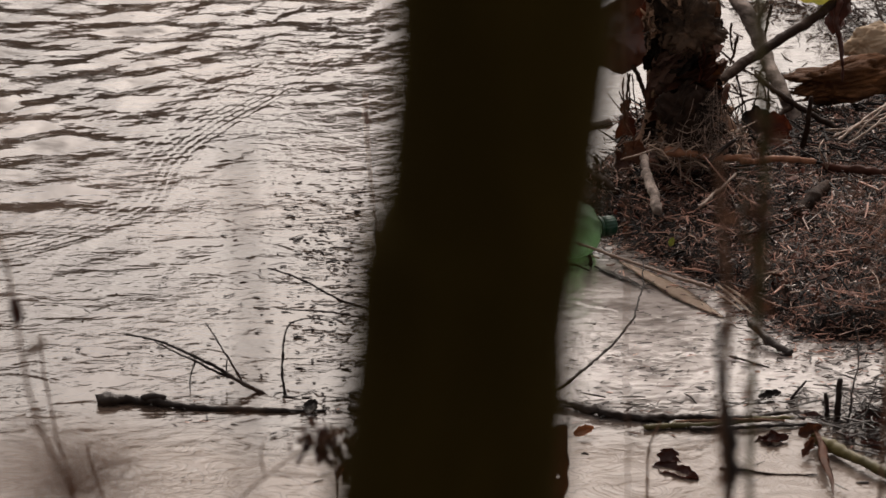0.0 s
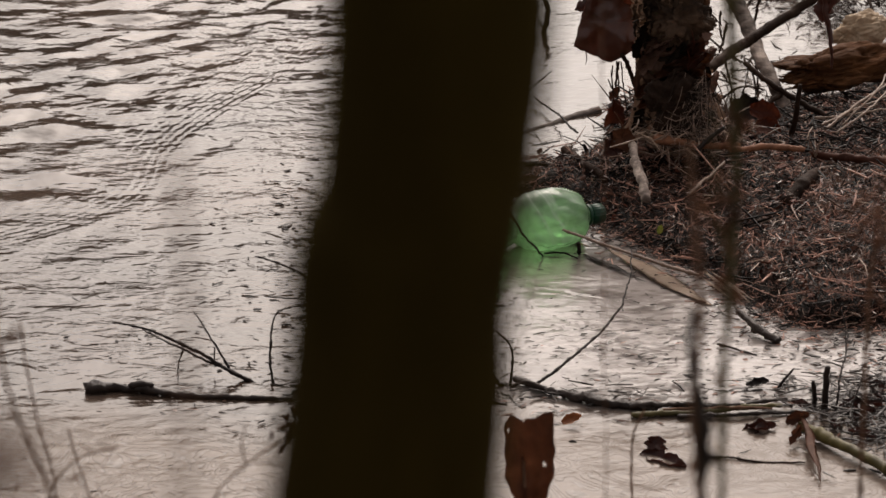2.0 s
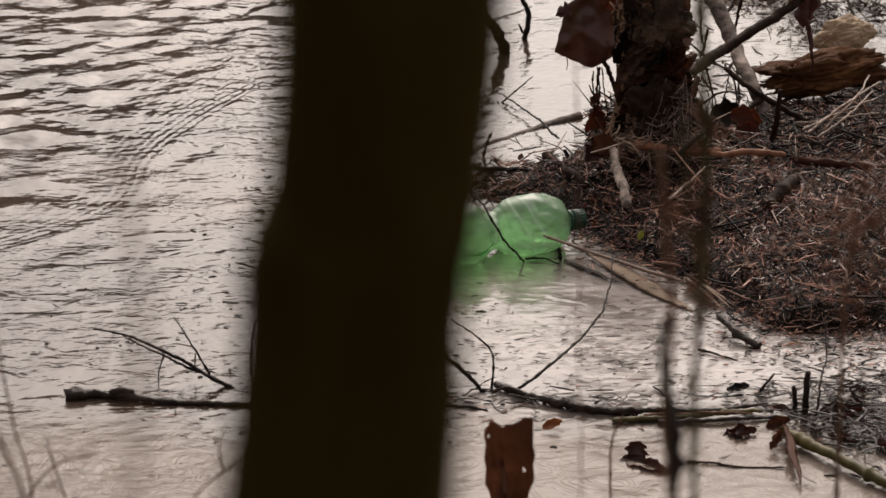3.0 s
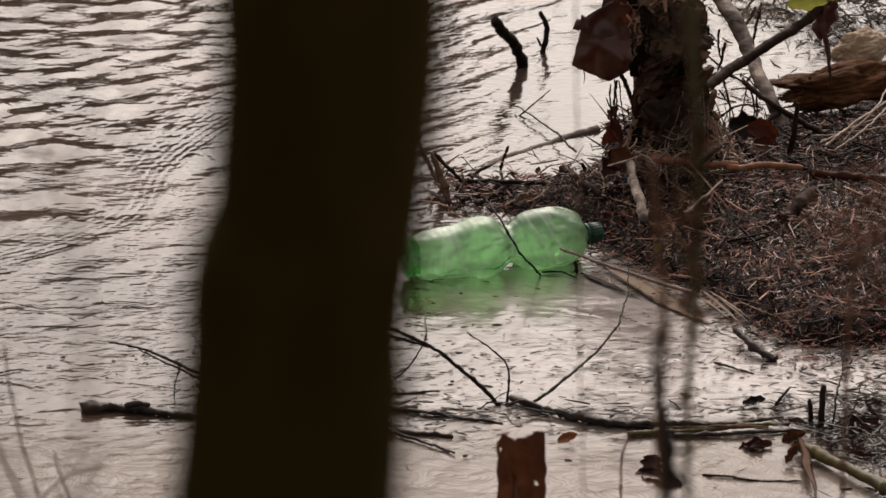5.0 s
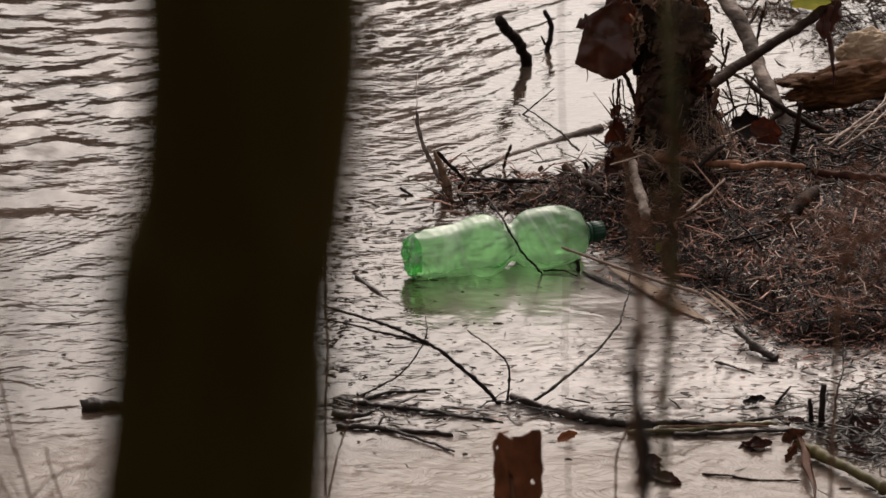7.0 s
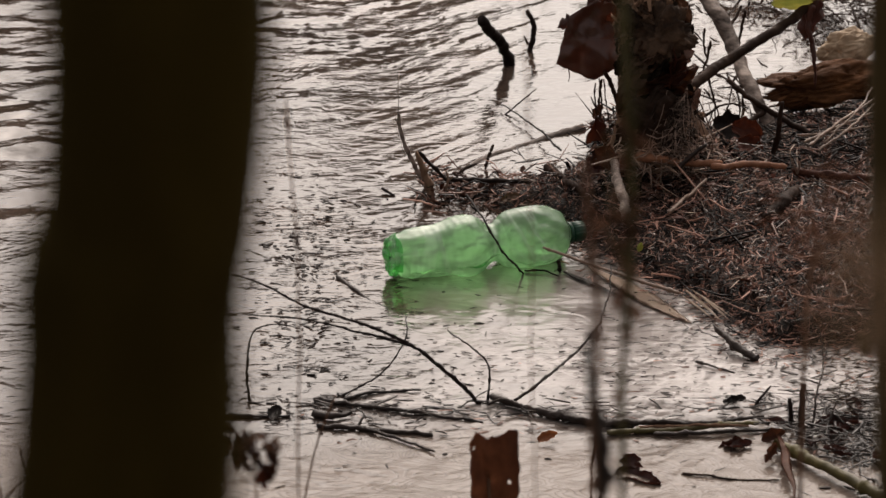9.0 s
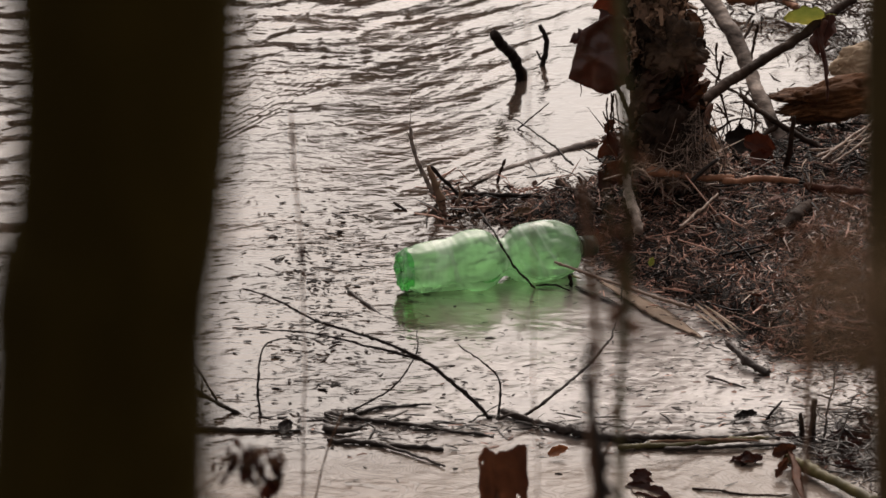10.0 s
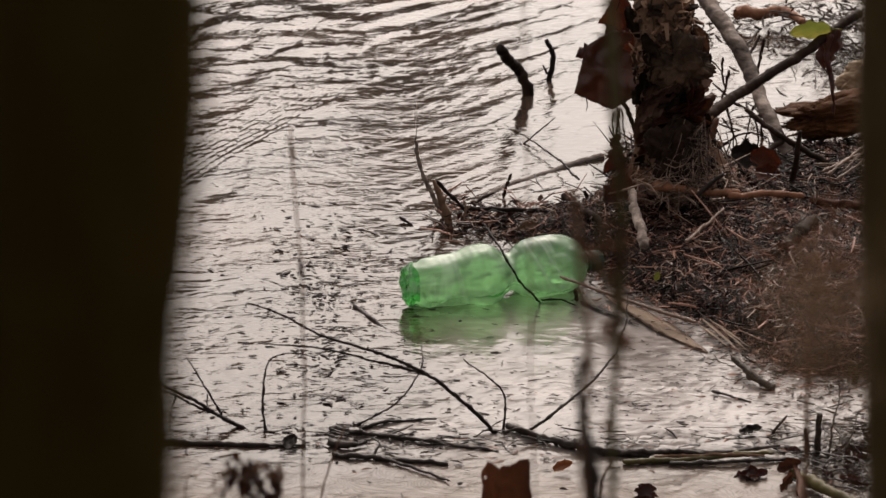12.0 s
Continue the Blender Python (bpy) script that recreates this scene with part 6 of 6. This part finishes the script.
def plume(parent, at, n, spread, seed, length=0.022, thick=0.0007, mat=M_frond):
    """A loose feathery tip of fine dry fronds."""
    r = random.Random(seed)
    bm = bmesh.new()
    o = Vector(at) - parent.location
    for k in range(n):
        a = o + Vector((r.gauss(0, spread[0]), r.gauss(0, 0.5 * spread[0]), r.gauss(0, spread[1])))
        d = Vector((r.gauss(0, 1), r.gauss(0, 0.5), r.gauss(0.3, 1))).normalized() * r.uniform(0.35, 1.0) * length
        tube(bm, [a, a + d * 0.5 + Vector((r.gauss(0, 0.002), 0, 0)), a + d], thick, 0.4 * thick, 4, 0.3 * length)
    tagged(part("feathery_tip", bm, mat, parent, "fine red brown dry fronds"), kind="stuff")


plume(feathery, (0.283, -2.700, 0.990), 60, (0.016, 0.018), 5, 0.032, 0.0009)
plume(feathery, (0.276, -2.700, 0.955), 26, (0.014, 0.016), 6, 0.030, 0.0009)
plume(tuft, (0.0965, -3.980, 1.434), 70, (0.0040, 0.0060), 7, 0.009, 0.00026, M_tuft)
plume(tuft, (0.0935, -3.980, 1.425), 34, (0.0034, 0.0050), 8, 0.009, 0.00026, M_tuft)
plume(tuft, (0.1010, -3.980, 1.428), 40, (0.0030, 0.0065), 9, 0.009, 0.00026, M_tuft)
weed("weed_stalk", [(-0.20, -2.99, 0.05), (-0.224, -2.990, 0.870), (-0.241, -2.990, 0.939), (-0.247, -2.990, 0.956), (-0.255, -2.990, 0.984), (-0.260, -2.990, 1.011), (-0.264, -2.990, 1.041), (-0.266, -2.990, 1.067), (-0.270, -2.990, 1.083)], 0.0015, 0.0010, "dry brown weed stalk near the water",
     [((-0.2635, -2.992, 1.050), 0.016, 0.007, (90, 80, 10), M_leafdark, 0.4), ((-0.258, -2.992, 1.016), 0.012, 0.004, (80, -20, 30), M_weed, 0.4)], 125,
     shoots=[([(-0.258, -2.990, 1.016), (-0.250, -2.990, 1.024), (-0.246, -2.990, 1.020)], 0.0007, 0.0004), ([(-0.250, -2.990, 0.966), (-0.262, -2.990, 0.978), (-0.272, -2.990, 0.974)], 0.0007, 0.0004)])
near_tuft = weed("weed_stalk", [(-0.09, -4.13, 0.10), (-0.077, -4.130, 1.420), (-0.0758, -4.130, 1.468)], 0.0005, 0.0003, "brown dry weed tuft brushing past close by", (), 128)
plume(near_tuft, (-0.0758, -4.130, 1.4665), 110, (0.0034, 0.0016), 10, 0.006, 0.00018)
lens_tuft = weed("weed_stalk", [(-0.066, -4.25, 0.12), (-0.0640, -4.250, 1.500), (-0.0626, -4.250, 1.522)], 0.0003, 0.0002, "brown dry weed tip almost touching the lens", (), 133)
plume(lens_tuft, (-0.0626, -4.250, 1.5215), 60, (0.0016, 0.0010), 13, 0.0035, 0.00009)
forked = weed("weed_stalk", [(-0.13, -2.65, 0.03), (-0.184, -2.650, 0.715), (-0.166, -2.650, 0.768), (-0.145, -2.650, 0.787), (-0.123, -2.650, 0.805), (-0.103, -2.650, 0.817)], 0.0011, 0.0007, "dry forked weed stalk with bunches of withered leaves",
     (), 126, shoots=[([(-0.149, -2.650, 0.783), (-0.152, -2.650, 0.803), (-0.147, -2.650, 0.817)], 0.0007, 0.0004), ([(-0.145, -2.650, 0.787), (-0.118, -2.650, 0.784), (-0.099, -2.650, 0.787)], 0.0006, 0.0004), ([(-0.105, -2.650, 0.816), (-0.101, -2.650, 0.786), (-0.103, -2.650, 0.742)], 0.0008, 0.0005)])
weed("weed_stalk", [(0.085, -1.69, 0.05), (0.086, -1.690, 0.250), (0.083, -1.690, 0.317), (0.081, -1.690, 0.357)], 0.003, 0.002, "dry stalk with a torn red brown leaf",
     (), 129)
torn = new("torn_leaf", mesh_of("torn_leaf", torn_mesh(0.115, 0.052, 4), M_leaf))
torn.matrix_world = Matrix.Translation((0.090, -1.690, 0.291)) @ Matrix(((-0.05, 1, 0), (-0.12, 0, 1), (0.99, 0.03, 0.1))).to_4x4()
tagged(torn, "torn red brown dead leaf standing on its stalk", "leaf")
withered(forked, (-0.111, -2.650, 0.813), (0.0083, 0.0057), 46, 0.0096, [M_leaf, M_weed, M_leafdark, M_leafred], 300)
withered(forked, (-0.092, -2.650, 0.811), (0.0035, 0.007), 16, 0.0096, [M_leaf, M_leafred, M_weed], 340)
withered(forked, (-0.096, -2.650, 0.797), (0.0035, 0.008), 9, 0.0114, [M_leafred, M_leaf], 360)
plume(forked, (-0.108, -2.650, 0.812), 30, (0.0105, 0.008), 11, 0.014, 0.00045)
weed("weed_stalk", [(-0.22, -2.5, 0.03), (-0.305, -2.500, 0.650), (-0.304, -2.500, 0.698), (-0.314, -2.500, 0.749), (-0.321, -2.500, 0.795), (-0.324, -2.500, 0.831)], 0.0015, 0.0008, "pale dry blade close to the water", (), 141)
weed("weed_stalk", [(-0.20, -2.4, 0.03), (-0.282, -2.400, 0.601), (-0.294, -2.400, 0.651), (-0.302, -2.400, 0.680), (-0.305, -2.400, 0.700)], 0.0011, 0.0007, "short dry weed stalk", (), 142)
tangle = weed("weed_stalk", [(-0.21, -2.45, 0.03), (-0.319, -2.450, 0.626), (-0.313, -2.450, 0.674), (-0.290, -2.450, 0.698), (-0.259, -2.450, 0.708)], 0.0012, 0.0007, "bent dry weed with a tangle of withered leaves", (), 145)
plume(tangle, (-0.303, -2.450, 0.680), 14, (0.016, 0.006), 12, 0.03, 0.0005)
weed("weed_stalk", [(-0.02, -2.9, 0.03), (0.084, -2.900, 0.848), (0.080, -2.900, 0.959), (0.078, -2.900, 1.065), (0.075, -2.900, 1.166), (0.073, -2.900, 1.215)], 0.0006, 0.0004, "hair thin dry stalk", (), 143)
weed("weed_stalk", [(-0.05, -2.55, 0.03), (-0.076, -2.550, 0.786), (-0.074, -2.550, 0.874), (-0.075, -2.550, 0.933), (-0.078, -2.550, 0.976), (-0.081, -2.550, 1.032)], 0.0010, 0.0007, "thin dry stalk with shrivelled leaf joints",
     [((-0.0755, -2.552, 0.934), 0.014, 0.004, (85, 85, 0), M_leafdark, 0.4), ((-0.0805, -2.552, 1.020), 0.012, 0.004, (85, 80, 0), M_weed, 0.4)], 144)
weed("weed_stalk", [(-0.06, -3.97, 0.08), (-0.072, -3.970, 1.331), (-0.070, -3.970, 1.388), (-0.0675, -3.970, 1.430), (-0.0685, -3.970, 1.441), (-0.0690, -3.970, 1.455)], 0.0002, 0.0007, "very thin dry stalk close by", (), 132)
weed("weed_stalk", [(-0.10, -1.9, 0.03), (-0.112, -1.900, 0.378), (-0.101, -1.900, 0.440), (-0.090, -1.900, 0.489), (-0.074, -1.900, 0.530)], 0.0013, 0.0008, "thin pale dry stalk near the water", (), 131)
weed("weed_stalk", [(0.20, -2.0, 0.05), (0.178, -2.000, 0.403), (0.172, -2.000, 0.492), (0.173, -2.000, 0.515), (0.183, -2.000, 0.542)], 0.0014, 0.001, "thin curved dry stalk near the water", (), 130)

# ---- the banks: near ground, far shore and the woods that close the place ----
def ground(name, x0, x1, y0, y1, nx, ny, height, mat, label):
    verts = [(x0 + (x1 - x0) * i / nx, y0 + (y1 - y0) * j / ny, 0) for j in range(ny + 1) for i in range(nx + 1)]
    verts = [(x, y, height(x, y)) for x, y, _ in verts]
    faces = [(j * (nx + 1) + i, j * (nx + 1) + i + 1, (j + 1) * (nx + 1) + i + 1, (j + 1) * (nx + 1) + i) for j in range(ny) for i in range(nx)]
    return tagged(raw(name, verts, faces, mat, True), label, "ground", kind="structure")


ground("near_bank", -30, 30, -30, -1.35, 90, 60, lambda x, y: -0.06 + 0.10 * min(1, (-1.35 - y) / 0.5) + 0.05 * max(0, -3.0 - y) + 0.05 * noise.noise(Vector((x, y, 0))), M_earth, "dark earth bank under bare trees")
ground("far_bank", -70, 70, 22, 40, 60, 20, lambda x, y: -0.2 + 0.12 * (y - 22) + 0.2 * noise.noise(Vector((x * 0.3, y * 0.3, 5))), M_earth, "far wooded river bank")


def bare_tree(at, h, seed):
    """A leafless tree: a tapered trunk, limbs and a haze of twigs."""
    rnd = random.Random(seed)
    base = new("bare_tree")
    base.location = at
    trunk = tube(bmesh.new(), [(0, 0, -0.3), (rnd.gauss(0, 0.1), 0, h * 0.4), (rnd.gauss(0, 0.3), 0, h)], h * 0.018, h * 0.004, 8, 0.6, 0.0, 0.2, seed)
    part("trunk", trunk, M_wood, base)
    crown = bmesh.new()
    for k in range(26):
        z = h * rnd.uniform(0.25, 0.98)
        a, ln = rnd.uniform(0, 6.28), h * rnd.uniform(0.12, 0.3) * (1.15 - z / h)
        tip = Vector((math.cos(a) * ln, math.sin(a) * ln, z + ln * rnd.uniform(0.5, 1.2)))
        tube(crown, [(0, 0, z), tip * 0.5 + Vector((0, 0, z * 0.5)), tip], h * 0.006, h * 0.0015, 5, 0.5)
        for q in range(5):
            b = Vector((0, 0, z)).lerp(tip, rnd.uniform(0.4, 1))
            tube(crown, [b, b + Vector((rnd.gauss(0, 1), rnd.gauss(0, 1), rnd.uniform(0.2, 1.2))) * ln * 0.35], h * 0.002, h * 0.001, 4, 0.8)
    part("crown", crown, M_wood, base)
    return tagged(base, "leafless dark tree on the river bank", "tree", "bare trees")


rnd = random.Random(77)
for k in range(16):
    x = -9 + 1.15 * k + rnd.uniform(-0.4, 0.4)
    h = rnd.uniform(5.0, 8.5) if x < -0.3 else rnd.uniform(3.0, 5.0)
    bare_tree((x, 24 + rnd.uniform(0, 3), 0.1), h, 200 + k)
for k in range(8):
    bare_tree((-8.4 + 0.8 * k + rnd.uniform(-0.3, 0.3), 27.3 + rnd.uniform(0, 1.5), 0.3), rnd.uniform(6.5, 9.0), 230 + k)


def woods(name, pts, top, seed, label, left=1.0):
    """A thick belt of brushwood with an uneven top, closing the view."""
    verts, faces = [], []
    line = curve_points(pts, 0.8)
    n, m = len(line), 14
    for i, c in enumerate(line):
        for j in range(m + 1):
            s = j / m
            h = top * (left if c.x < 0.6 else 1.0) * (0.75 + 0.5 * noise.noise(Vector((i * 0.45, seed, 0)))) * s
            w = 0.7 * noise.noise(Vector((i * 0.6, j * 0.5, seed)))
            verts.append((c.x + w, c.y + w, c.z - 0.3 + h))
    for i in range(n - 1):
        for j in range(m):
            a = i * (m + 1) + j
            faces.append((a, a + m + 1, a + m + 2, a + 1))
    return tagged(raw(name, verts, faces, M_wood, True), label, "woods", kind="structure")


woods("backdrop_near_woods", [(-20, 3, 0), (-18, -9, 0), (-7, -14, 0), (7, -14, 0), (18, -9, 0), (20, 3, 0)], 4.0, 1, "dark brushwood on the near bank")
woods("backdrop_far_woods", [(-60, 26, 0), (-20, 29, 0), (0, 30, 0), (20, 29, 0), (60, 26, 0)], 6.0, 2, "brushwood along the far bank", 1.95)
